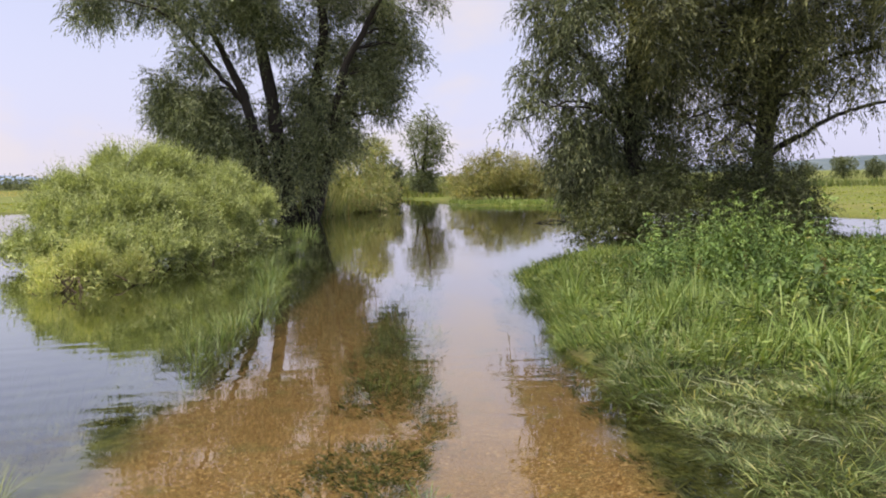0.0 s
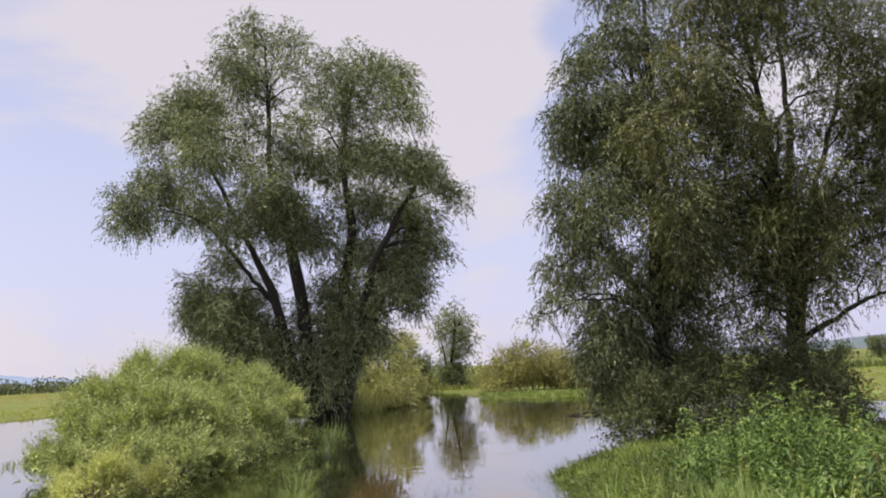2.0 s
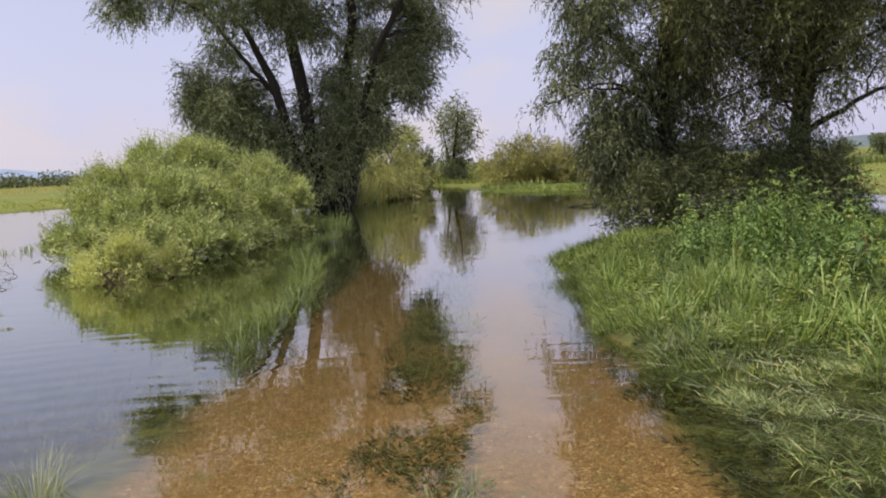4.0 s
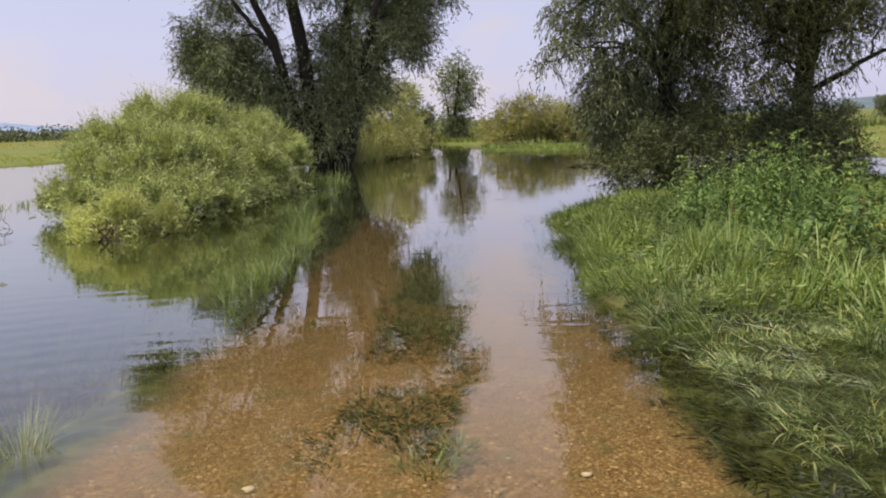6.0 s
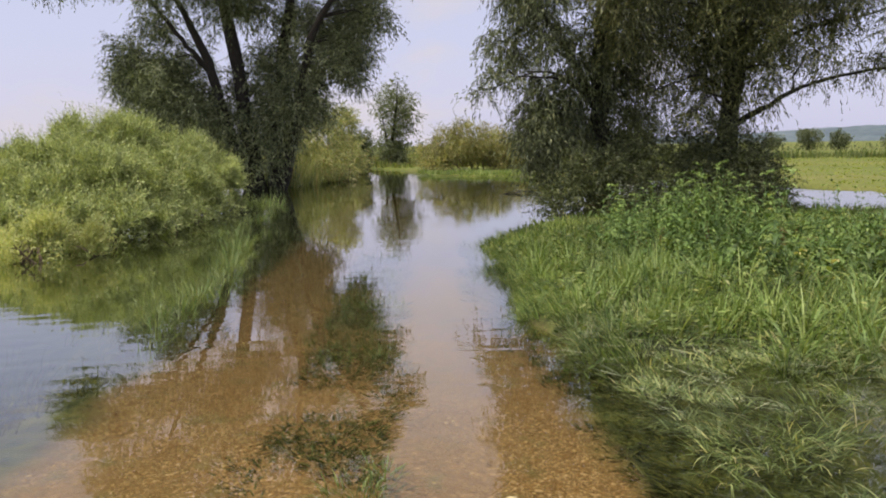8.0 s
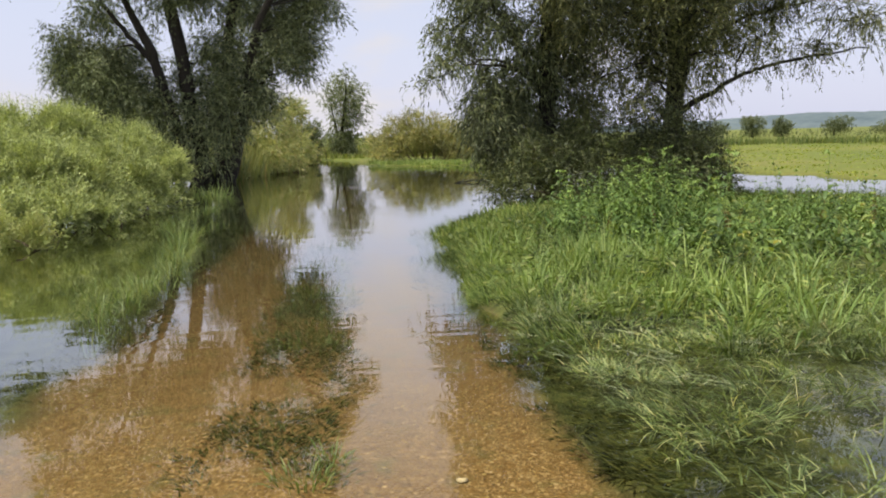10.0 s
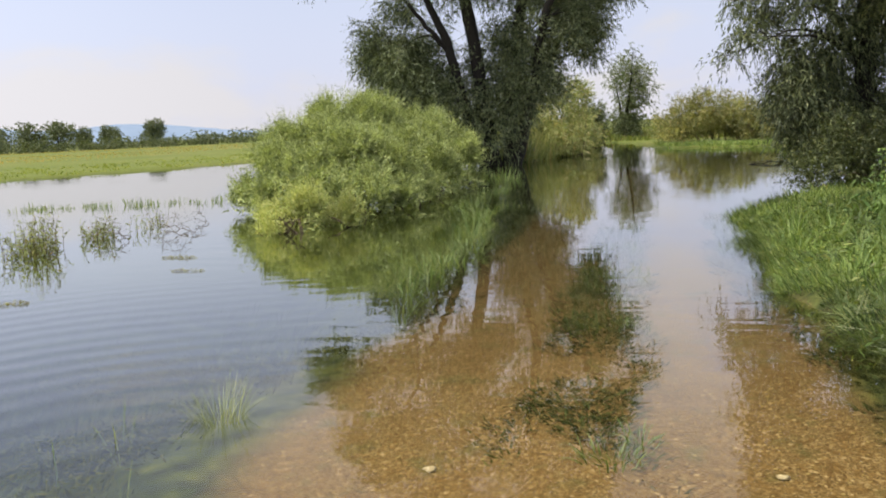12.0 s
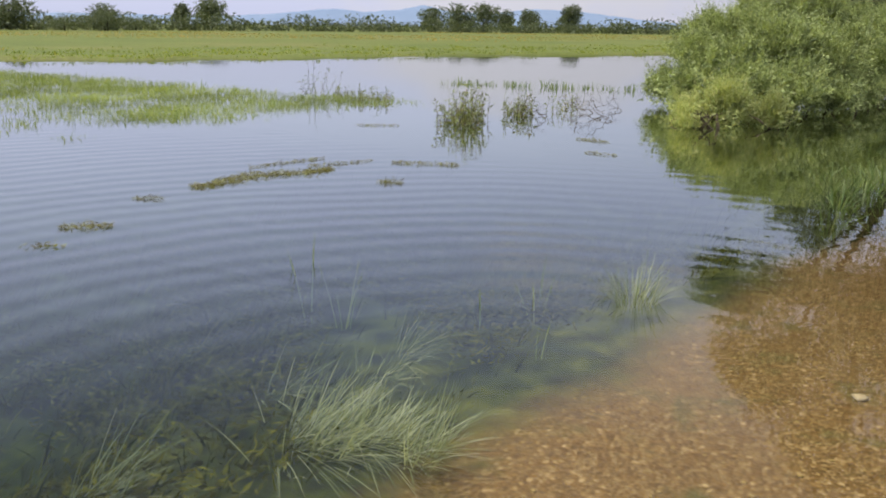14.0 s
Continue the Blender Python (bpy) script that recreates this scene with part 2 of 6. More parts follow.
    for key, value in (("From Min", 5.5), ("From Max", 9.5), ("To Min", 0.3), ("To Max", 3.6)):
        murk_gain.inputs[key].default_value = value
    l.new(side.outputs[1], murk_gain.inputs[0])
    cloudy = n.new("ShaderNodeMath")
    cloudy.operation = "MULTIPLY"
    l.new(deep.outputs[0], cloudy.inputs[0])
    l.new(murk_gain.outputs[0], cloudy.inputs[1])
    body = n.new("ShaderNodeMixShader")
    l.new(cloudy.outputs[0], body.inputs[0])
    l.new(clear.outputs[0], body.inputs[1])
    l.new(murk.outputs[0], body.inputs[2])
    mx = n.new("ShaderNodeMixShader")
    l.new(fr, mx.inputs[0])
    l.new(body.outputs[0], mx.inputs[1])
    l.new(gl.outputs[0], mx.inputs[2])
    out = n.new("ShaderNodeOutputMaterial")
    l.new(mx.outputs[0], out.inputs[0])
    return m


def plain_material(name, a, b, scale=3.0, rough=0.9):
    m, n, l = material(name)
    geo = n.new("ShaderNodeNewGeometry")
    nz = add(n, "ShaderNodeTexNoise", Scale=scale, Detail=6.0, Roughness=0.65)
    l.new(geo.outputs["Position"], nz.inputs["Vector"])
    bs = add(n, "ShaderNodeBsdfPrincipled", Roughness=rough)
    bs.inputs["Specular IOR Level"].default_value = 0.2
    l.new(ramp(n, l, nz.outputs[0], [(0.35, a), (0.65, b)]), bs.inputs["Base Color"])
    out = n.new("ShaderNodeOutputMaterial")
    l.new(bs.outputs[0], out.inputs[0])
    return m


GROUND = ground_material()
WATER = water_material()
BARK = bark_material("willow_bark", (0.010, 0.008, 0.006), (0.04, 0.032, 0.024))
TWIG = bark_material("twig_bark", (0.05, 0.035, 0.02), (0.14, 0.10, 0.06))
WILLOW = leaf_material("willow_leaves", [(0.0, (0.05, 0.063, 0.031)), (0.45, (0.15, 0.183, 0.092)), (0.85, (0.31, 0.35, 0.19)), (1.0, (0.44, 0.46, 0.26))], through_light=0.16)
WILLOW_DARK = leaf_material("dark_willow_leaves", [(0.0, (0.028, 0.036, 0.018)), (0.5, (0.092, 0.113, 0.058)), (0.9, (0.215, 0.247, 0.128)), (1.0, (0.34, 0.35, 0.18))], through_light=0.22)
OLIVE = leaf_material("olive_willow_leaves", [(0.0, (0.035, 0.04, 0.017)), (0.5, (0.12, 0.132, 0.058)), (0.9, (0.265, 0.277, 0.12)), (1.0, (0.38, 0.36, 0.15))], through_light=0.2)
# Tuft-sized tone patches paint in bright shoot tips and the shade between them.
SHRUB = leaf_material("shrub_leaves", [(0.0, (0.19, 0.24, 0.105)), (0.4, (0.345, 0.41, 0.185)), (0.8, (0.48, 0.545, 0.26)), (1.0, (0.60, 0.635, 0.35))], shine=0.1, through_light=0.2, patch=0.9, scale=4.5)
THICKET = leaf_material("thicket_leaves", [(0.0, (0.03, 0.042, 0.02)), (0.5, (0.085, 0.105, 0.048)), (0.9, (0.17, 0.195, 0.09)), (1.0, (0.26, 0.27, 0.14))])
# Greens raised a little to paint distance haze into the far trees.
FAR_LEAF = leaf_material("distant_leaves", [(0.0, (0.07, 0.09, 0.05)), (0.5, (0.12, 0.15, 0.075)), (1.0, (0.21, 0.23, 0.12))])
PALE_SHRUB = leaf_material("pale_shrub_leaves", [(0.0, (0.30, 0.36, 0.13)), (0.5, (0.46, 0.51, 0.21)), (1.0, (0.66, 0.64, 0.32))], shine=0.1)
AIRY = leaf_material("airy_leaves", [(0.0, (0.10, 0.13, 0.065)), (0.5, (0.17, 0.205, 0.10)), (1.0, (0.28, 0.30, 0.16))])
REED = leaf_material("reed_leaves", [(0.0, (0.20, 0.24, 0.10)), (0.5, (0.345, 0.385, 0.165)), (0.8, (0.44, 0.45, 0.22)), (1.0, (0.54, 0.42, 0.25))], through_light=0.34)
OLIVE_BUSH = leaf_material("olive_bush_leaves", [(0.0, (0.17, 0.19, 0.085)), (0.5, (0.32, 0.335, 0.145)), (0.85, (0.43, 0.41, 0.19)), (1.0, (0.48, 0.35, 0.20))], patch=1.0, scale=0.9)
GRASS = leaf_material("bank_grass", [(0.0, (0.050, 0.088, 0.028)), (0.5, (0.142, 0.215, 0.068)), (0.85, (0.245, 0.325, 0.115)), (1.0, (0.42, 0.43, 0.20))], shine=0.3, patch=1.4, scale=1.5)
CANARY = leaf_material("canary_grass", [(0.0, (0.115, 0.185, 0.05)), (0.5, (0.225, 0.325, 0.09)), (1.0, (0.38, 0.45, 0.17))], shine=0.35)
LODGED = leaf_material("lodged_grass", [(0.0, (0.07, 0.105, 0.04)), (0.5, (0.17, 0.235, 0.098)), (0.85, (0.32, 0.38, 0.175)), (1.0, (0.50, 0.46, 0.26))], shine=0.3, patch=1.0, scale=2.6)
SODDEN = leaf_material("sodden_grass", [(0.0, (0.018, 0.026, 0.009)), (0.5, (0.042, 0.058, 0.02)), (0.9, (0.10, 0.125, 0.04)), (1.0, (0.22, 0.22, 0.10))], shine=0.5, patch=1.0, scale=2.0)
DROWNED = leaf_material("drowned_grass", [(0.0, (0.026, 0.032, 0.009)), (0.6, (0.066, 0.075, 0.021)), (1.0, (0.13, 0.135, 0.045))], shine=0.1)
DEEP = leaf_material("deep_grass", [(0.0, (0.03, 0.042, 0.014)), (0.5, (0.07, 0.088, 0.026)), (1.0, (0.20, 0.21, 0.07))], shine=0.05, patch=1.2, scale=2.5)
WEED = leaf_material("pondweed_leaves", [(0.0, (0.05, 0.055, 0.016)), (0.5, (0.11, 0.12, 0.03)), (1.0, (0.23, 0.23, 0.065))], shine=0.0, patch=1.2, scale=2.5)
PALE = leaf_material("bleached_grass", [(0.0, (0.17, 0.21, 0.13)), (0.6, (0.34, 0.385, 0.265)), (1.0, (0.55, 0.57, 0.43))], shine=0.3)
NETTLE = leaf_material("nettle_leaves", [(0.0, (0.05, 0.095, 0.03)), (0.5, (0.138, 0.222, 0.07)), (0.9, (0.22, 0.315, 0.105)), (1.0, (0.28, 0.36, 0.14))], shine=0.25, through_light=0.2, patch=0.9, scale=2.2)
TRAIL = leaf_material("trailing_grass", [(0.0, (0.10, 0.16, 0.05)), (0.5, (0.18, 0.26, 0.085)), (1.0, (0.33, 0.38, 0.16))])
STRIP = leaf_material("strip_grass", [(0.0, (0.06, 0.10, 0.03)), (0.5, (0.13, 0.19, 0.06)), (1.0, (0.26, 0.32, 0.12))])
SEDGE = leaf_material("sedge_leaves", [(0.0, (0.13, 0.20, 0.06)), (0.5, (0.22, 0.31, 0.09)), (1.0, (0.38, 0.42, 0.17))])
FIELD = leaf_material("field_grass", [(0.0, (0.18, 0.245, 0.047)), (0.5, (0.27, 0.33, 0.07)), (0.9, (0.35, 0.39, 0.09)), (1.0, (0.45, 0.40, 0.16))], shine=0.1, through_light=0.4, patch=0.5, scale=0.12)
FLOWER = leaf_material("flowering_grass", [(0.0, (0.28, 0.28, 0.09)), (0.5, (0.42, 0.37, 0.13)), (1.0, (0.55, 0.38, 0.17))], shine=0.1, through_light=0.4)
MARSH = leaf_material("marsh_herbs", [(0.0, (0.13, 0.12, 0.05)), (0.4, (0.22, 0.26, 0.09)), (0.85, (0.36, 0.40, 0.15)), (1.0, (0.34, 0.22, 0.12))])
RANK = leaf_material("rank_grass", [(0.0, (0.09, 0.14, 0.045)), (0.5, (0.16, 0.21, 0.07)), (1.0, (0.26, 0.27, 0.11))])
ISLE = leaf_material("island_grass", [(0.0, (0.20, 0.27, 0.08)), (0.5, (0.33, 0.41, 0.13)), (1.0, (0.47, 0.50, 0.20))], patch=0.8, scale=0.5)
MEADOW = leaf_material("meadow_leaves", [(0.0, (0.12, 0.165, 0.04)), (0.5, (0.20, 0.24, 0.065)), (0.85, (0.27, 0.275, 0.09)), (1.0, (0.37, 0.29, 0.15))])
DRIFT = leaf_material("floating_weed", [(0.0, (0.12, 0.09, 0.04)), (0.6, (0.27, 0.25, 0.10)), (1.0, (0.40, 0.42, 0.17))])
STONE = plain_material("pale_stone", (0.35, 0.26, 0.15), (0.6, 0.5, 0.34), 30.0)
# Air haze over the far mountains is painted in as a pale blue.
HAZE_FAR = plain_material("hazy_ridge", (0.18, 0.235, 0.34), (0.22, 0.275, 0.38), 0.004)
# Woodland colour shifted to grey-blue, with the haze of distance painted in.
HAZE_NEAR = plain_material("hazy_hill", (0.075, 0.10, 0.12), (0.13, 0.16, 0.17), 0.03)


# ---- mesh tools ----
def raw_mesh(name, verts, faces, mat, smooth=False):
    """A mesh from an (n, 3) array and an (m, k) array of corners."""
    verts = np.asarray(verts, dtype=np.float32)
    faces = np.asarray(faces, dtype=np.int32)
    me = bpy.data.meshes.new(name)
    k = faces.shape[1]
    me.vertices.add(len(verts))
    me.vertices.foreach_set("co", verts.ravel())
    me.loops.add(faces.size)
    me.loops.foreach_set("vertex_index", faces.ravel())
    me.polygons.add(len(faces))
    me.polygons.foreach_set("loop_start", np.arange(len(faces), dtype=np.int32) * k)
    me.polygons.foreach_set("loop_total", np.full(len(faces), k, dtype=np.int32))
    if smooth:
        me.polygons.foreach_set("use_smooth", np.ones(len(faces), dtype=bool))
    me.update(calc_edges=True)
    me.materials.append(mat)
    return me


def piece(name, verts, faces, mat, parent=None, label="", smooth=False):
    ob = new(name, raw_mesh(name, verts, faces, mat, smooth))
    if parent is not None:
        ob.parent = parent
        ob.matrix_parent_inverse = parent.matrix_basis.inverted()
    return tagged(ob, label=label)


def unit(v):
    return v / np.maximum(np.linalg.norm(v, axis=-1, keepdims=True), 1e-9)


def leaf_cards(p, d, length, width, rng, droop=0.0, level=0.0):
    """Pointed leaves, four corners each, from stalk points p along the directions d."""
    n = len(p)
    d = unit(d)
    s = unit(np.cross(d, rng.normal(size=(n, 3)) + np.array([0, 0, level])))
    up = np.cross(s, d)
    length = np.broadcast_to(length, (n,))[:, None]
    width = np.broadcast_to(width, (n,))[:, None]
    sag = np.zeros((n, 3))
    sag[:, 2] = -droop
    mid = p + d * length * 0.45 + sag * length * 0.25
    tip = p + d * length + sag * length
    fold = up * width * 0.22
    v = np.stack([p, mid + s * width * 0.5 + fold, tip, mid - s * width * 0.5 + fold], 1).reshape(-1, 3)
    return v, np.arange(4 * n).reshape(n, 4)


def small_leaves(p, d, length, width, rng, droop=0.0, level=0.0):
    """Narrow three-cornered leaves for crowns that are seen from far."""
    n = len(p)
    d = unit(d)
    s = unit(np.cross(d, rng.normal(size=(n, 3)) + np.array([0, 0, level])))
    length = np.broadcast_to(length, (n,))[:, None]
    width = np.broadcast_to(width, (n,))[:, None]
    tip = p + d * length
    tip[:, 2:] -= droop * length
    v = np.stack([p + s * width * 0.4, tip, p + d * length * 0.35 - s * width * 0.6], 1).reshape(-1, 3)
    return v, np.arange(3 * n).reshape(n, 3)


def blades(p, h, lean, az, width, segs, rng, curl=1.0, flat=0.35):
    """Grass blades that rise from p and bend over towards az."""
    n = len(p)
    h, lean, az, width = (np.broadcast_to(q, (n,)) for q in (h, lean, az, width))
    t = np.linspace(0, 1, segs + 1)
    ang = lean[:, None] * (flat + (1 - flat) * t[None, :] ** curl)
    step = h[:, None] / segs
    r = np.concatenate([np.zeros((n, 1)), np.cumsum(np.sin(ang[:, 1:]) * step, 1)], 1)
    z = np.concatenate([np.zeros((n, 1)), np.cumsum(np.cos(ang[:, 1:]) * step, 1)], 1)
    ca, sa = np.cos(az)[:, None], np.sin(az)[:, None]
    turn = az + rng.normal(size=n) * 0.9 + 1.57
    wx, wy = np.cos(turn)[:, None], np.sin(turn)[:, None]
    w = width[:, None] * 0.5 * (1 - t[None, :] ** 2.2 * 0.94)
    cx, cy, cz = p[:, 0:1] + r * ca, p[:, 1:2] + r * sa, p[:, 2:3] + z
    a = np.stack([cx - wx * w, cy - wy * w, cz], -1)
    b = np.stack([cx + wx * w, cy + wy * w, cz], -1)
    v = np.stack([a, b], 2).reshape(n, -1, 3)
    k = 2 * (segs + 1)
    f = np.array([[2 * i, 2 * i + 1, 2 * i + 3, 2 * i + 2] for i in range(segs)])
    faces = (np.arange(n)[:, None, None] * k + f[None]).reshape(-1, 4)
    return v.reshape(-1, 3), faces


def joined(parts):
    vs, fs, base = [], [], 0
    for v, f in parts:
        vs.append(v)
        fs.append(f + base)
        base += len(v)
    return np.concatenate(vs), np.concatenate(fs)


def tube(line, radii, sides=7):
    """A tapered stem along a line of points."""
    line = np.asarray(line, float)
    radii = np.asarray(radii, float)
    t = unit(np.gradient(line, axis=0))
    ref = np.array([0.31, 0.87, 0.1])
    s = unit(np.cross(t, ref))
    u = np.cross(t, s)
    a = np.linspace(0, 2 * np.pi, sides, endpoint=False)
    v = line[:, None] + radii[:, None, None] * (np.cos(a)[None, :, None] * s[:, None] + np.sin(a)[None, :, None] * u[:, None])
    m = len(line)
    i, j = np.meshgrid(np.arange(m - 1), np.arange(sides), indexing="ij")
    j2 = (j + 1) % sides
    f = np.stack([i * sides + j, i * sides + j2, (i + 1) * sides + j2, (i + 1) * sides + j], -1).reshape(-1, 4)
    return v.reshape(-1, 3), f


def curve(points, n, wob=0.0, rng=None):
    """A smooth line of n points through a few given ones."""
    p = np.asarray(points, float)
    s = np.linspace(0, len(p) - 1, n)
    i = np.clip(s.astype(int), 0, len(p) - 2)
    t = (s - i)[:, None]
    g = np.gradient(p, axis=0) if len(p) > 2 else np.repeat((p[1] - p[0])[None], 2, 0)
    a, b, ga, gb = p[i], p[i + 1], g[i], g[i + 1]
    out = (2 * t**3 - 3 * t**2 + 1) * a + (t**3 - 2 * t**2 + t) * ga + (-2 * t**3 + 3 * t**2) * b + (t**3 - t**2) * gb
    if wob:
        w = rng.normal(size=out.shape) * wob
        w[0] = 0
        out = out + w
    return out


def sm(a, b, x):
    t = np.clip((x - a) / (b - a), 0, 1)
    return t * t * (3 - 2 * t)


def wobble(x, y, s):
    return (np.sin(x * s + 1.3 * np.sin(y * s * 0.7 + 0.5)) + np.sin(y * s * 1.31 + 2.1 + np.sin(x * s * 0.83)) + 0.5 * np.sin((x + y) * s * 2.3)) / 2.5


# ---- lie of the land ----
def land(x, y):
    """How far a place is dry land, 0 to 1."""
    w = wobble(x, y, 1.7) * 0.18
    far_w = wobble(x, y, 0.35) * 0.9
    back = np.interp(x, [1.0, 1.75, 3.0, 5.0, 8.5, 10.0, 12.0, 14.0], [13.3, 15.0, 17.5, 21.5, 22.0, 19.5, 16.0, 12.0])
    bank = sm(1.02, 1.6, x + w) * sm(0.5, -0.9, y - back + w) * sm(14, 11, x)
    x_left = np.interp(y, [-60, 0, 15, 20, 28, 40, 46, 60, 75], [-45, -36, -33.5, -31, -29.5, -25.5, -23, -19, -8])
    field_l = sm(0.6, -0.6, x - x_left - far_w)
    x_right = np.interp(y, [-40, 0, 10, 23.5, 28, 31, 45], [30, 22, 18, 14.2, 13.7, 13.3, 8])
    field_r = sm(-0.6, 0.6, x - x_right + far_w * 0.5)
    reedy = np.interp(y, [31, 33, 40, 56, 66], [-5.6, -4.7, -3.9, -3.5, -3.2])
    bank_l = sm(0.5, -0.5, x - reedy + w) * sm(-10.5, -9, x) * sm(33.6, 34.8, y)
    y_far = np.interp(x, [-4, -0.6, 0.7, 3.5, 5.2, 6.5, 9], [66, 55, 45.6, 43.2, 43.2, 38.7, 37.5])
    bank_far = sm(-0.5, 0.5, y - y_far + w) * sm(-4.5, -2.5, x)
    return np.maximum.reduce([bank, field_l, field_r, bank_l, bank_far, sm(66, 68, y)])


def track(x, y):
    """How far a place lies on the gravel track, 0 to 1."""
    w = wobble(x, y, 2.6) * 0.10 + wobble(x, y, 7.0) * 0.05
    return sm(1.85, 1.45, np.abs(x + 0.38) + w)


def height(x, y):
    x, y = np.asarray(x, float), np.asarray(y, float)
    away = np.hypot(x, y)
    bed = -0.42 - 0.08 * wobble(x, y, 0.8) + 0.24 * sm(-4.2, -2.2, x) * sm(3.0, 1.2, x)
    tr = -0.085 - 0.05 * sm(5, 9, y) - 0.12 * sm(9, 30, y) + 0.055 * np.exp(-(((x + 0.34) / 0.34) ** 2)) + 0.012 * wobble(x, y, 3.1)
    k = sm(2.4, 1.4, np.abs(x + 0.38))
    low = bed * (1 - k) + tr * k
    dry = 0.09 + 0.05 * wobble(x, y, 1.1) - 0.16 * sm(7.2, 5.6, y) * sm(12, 9, x) * sm(0, 1, x) + 0.16 * sm(40, 90, away)
    m = land(x, y)
    return low * (1 - m) + dry * m


def grid_axis(inner, step, outer, growth):
    a = list(np.arange(0, inner, step))
    s = step
    while a[-1] < outer:
        s *= growth
        a.append(a[-1] + s)
    return np.array(a)


# ---- ground and water ----
ax = grid_axis(6, 0.14, 4600, 1.085)
ay = grid_axis(14, 0.15, 4600, 1.08)
gx = np.concatenate([-ax[:0:-1], ax])
gy = np.concatenate([-grid_axis(1, 0.25, 4600, 1.15)[:0:-1], ay])
GX, GY = np.meshgrid(gx, gy, indexing="ij")
GZ = height(GX, GY)
ni, nj = GX.shape
ii, jj = np.meshgrid(np.arange(ni - 1), np.arange(nj - 1), indexing="ij")
gf = np.stack([ii * nj + jj, (ii + 1) * nj + jj, (ii + 1) * nj + jj + 1, ii * nj + jj + 1], -1).reshape(-1, 4)
ground = piece("ground", np.stack([GX, GY, GZ], -1).reshape(-1, 3), gf, GROUND, smooth=True)
tagged(ground, "flooded meadow ground with a gravel track and green fields", "ground", kind="structure")
for key, values in (("gravel", track(GX, GY) * sm(44, 30, GY) * (1 - sm(0.15, 0.5, land(GX, GY)))), ("turf", land(GX, GY) * (1 - track(GX, GY) * sm(60, 40, GY)) * (1 - (0.8 + 0.2 * sm(8.5, 6.5, GY)) * sm(15, 9, GY) * sm(0, 1, GX) * sm(13, 10, GX)))):
    at = ground.data.attributes.new(key, "FLOAT", "POINT")
    at.data.foreach_set("value", values.ravel().astype(np.float32))
wv = [(-900, -900, 0), (900, -900, 0), (900, 900, 0), (-900, 900, 0)]
water = piece("water", wv, [(0, 1, 2, 3)], WATER)
tagged(water, "still clear flood water mirroring trees and pale sky", "water", kind="structure")


# ---- trees ----
def leafy_sprays(centres, radii, count, rng, twig_len, leaves_each, leaf_len, leaf_wid, hang, spread=0.6, level=0.0, up=0.15, loose=0.75, low=0.0):
    """Twigs with leaves that fill round clumps. Returns leaf cards and twig lines."""
    cs, rs = np.asarray(centres, float), np.asarray(radii, float)
    vol = rs[:, 0] * rs[:, 1] * rs[:, 2]
    share = vol ** 0.66 * (1 + low - 2 * low * (cs[:, 2] - cs[:, 2].min()) / max(np.ptp(cs[:, 2]), 0.1))
    pick = rng.choice(len(cs), size=count, p=share / share.sum())
    out = unit(rng.normal(size=(count, 3)))
    rad = rng.uniform(0.15, 1.0, size=(count, 1)) ** 0.55
    start = cs[pick] + out * rad * rs[pick]
    way = unit(out * spread + rng.normal(size=(count, 3)) * 0.55 + np.array([0, 0, up]))
    ln = twig_len * rng.uniform(0.5, 1.4, size=(count, 1))
    t = np.repeat(np.linspace(0.08, 1, leaves_each)[None], count, 0) + rng.normal(size=(count, leaves_each)) * 0.03
    fall = np.array([0, 0, -1.0])
    p = start[:, None] + way[:, None] * (ln * t)[..., None] + fall * (hang * ln * t**2)[..., None]
    d = way[:, None] + fall * (2 * hang * t)[..., None] + rng.normal(size=p.shape) * loose
    p, d = p.reshape(-1, 3), d.reshape(-1, 3)
    n = len(p)
    v, f = small_leaves(p, d, leaf_len * rng.uniform(0.6, 1.3, n), leaf_wid * rng.uniform(0.7, 1.3, n), rng, droop=0.25, level=level)
    tw = np.stack([start, start + way * ln * 0.5 + fall * hang * ln * 0.25, start + way * ln + fall * hang * ln], 1)
    return (v, f), tw, start, pick


def thin_twigs(lines, r):
    """Three-sided thin stems for many short lines at once."""
    n, m = lines.shape[:2]
    a = np.array([0, 2.1, 4.2])
    rad = np.linspace(r, r * 0.35, m)
    off = np.stack([np.cos(a), np.sin(a), np.zeros(3)], -1)
    v = lines[:, :, None] + off[None, None] * rad[None, :, None, None]
    f = []
    for i in range(m - 1):
        for j in range(3):
            f.append((i * 3 + j, i * 3 + (j + 1) % 3, (i + 1) * 3 + (j + 1) % 3, (i + 1) * 3 + j))
    faces = (np.arange(n)[:, None, None] * (3 * m) + np.array(f)[None]).reshape(-1, 4)
    return v.reshape(-1, 3), faces


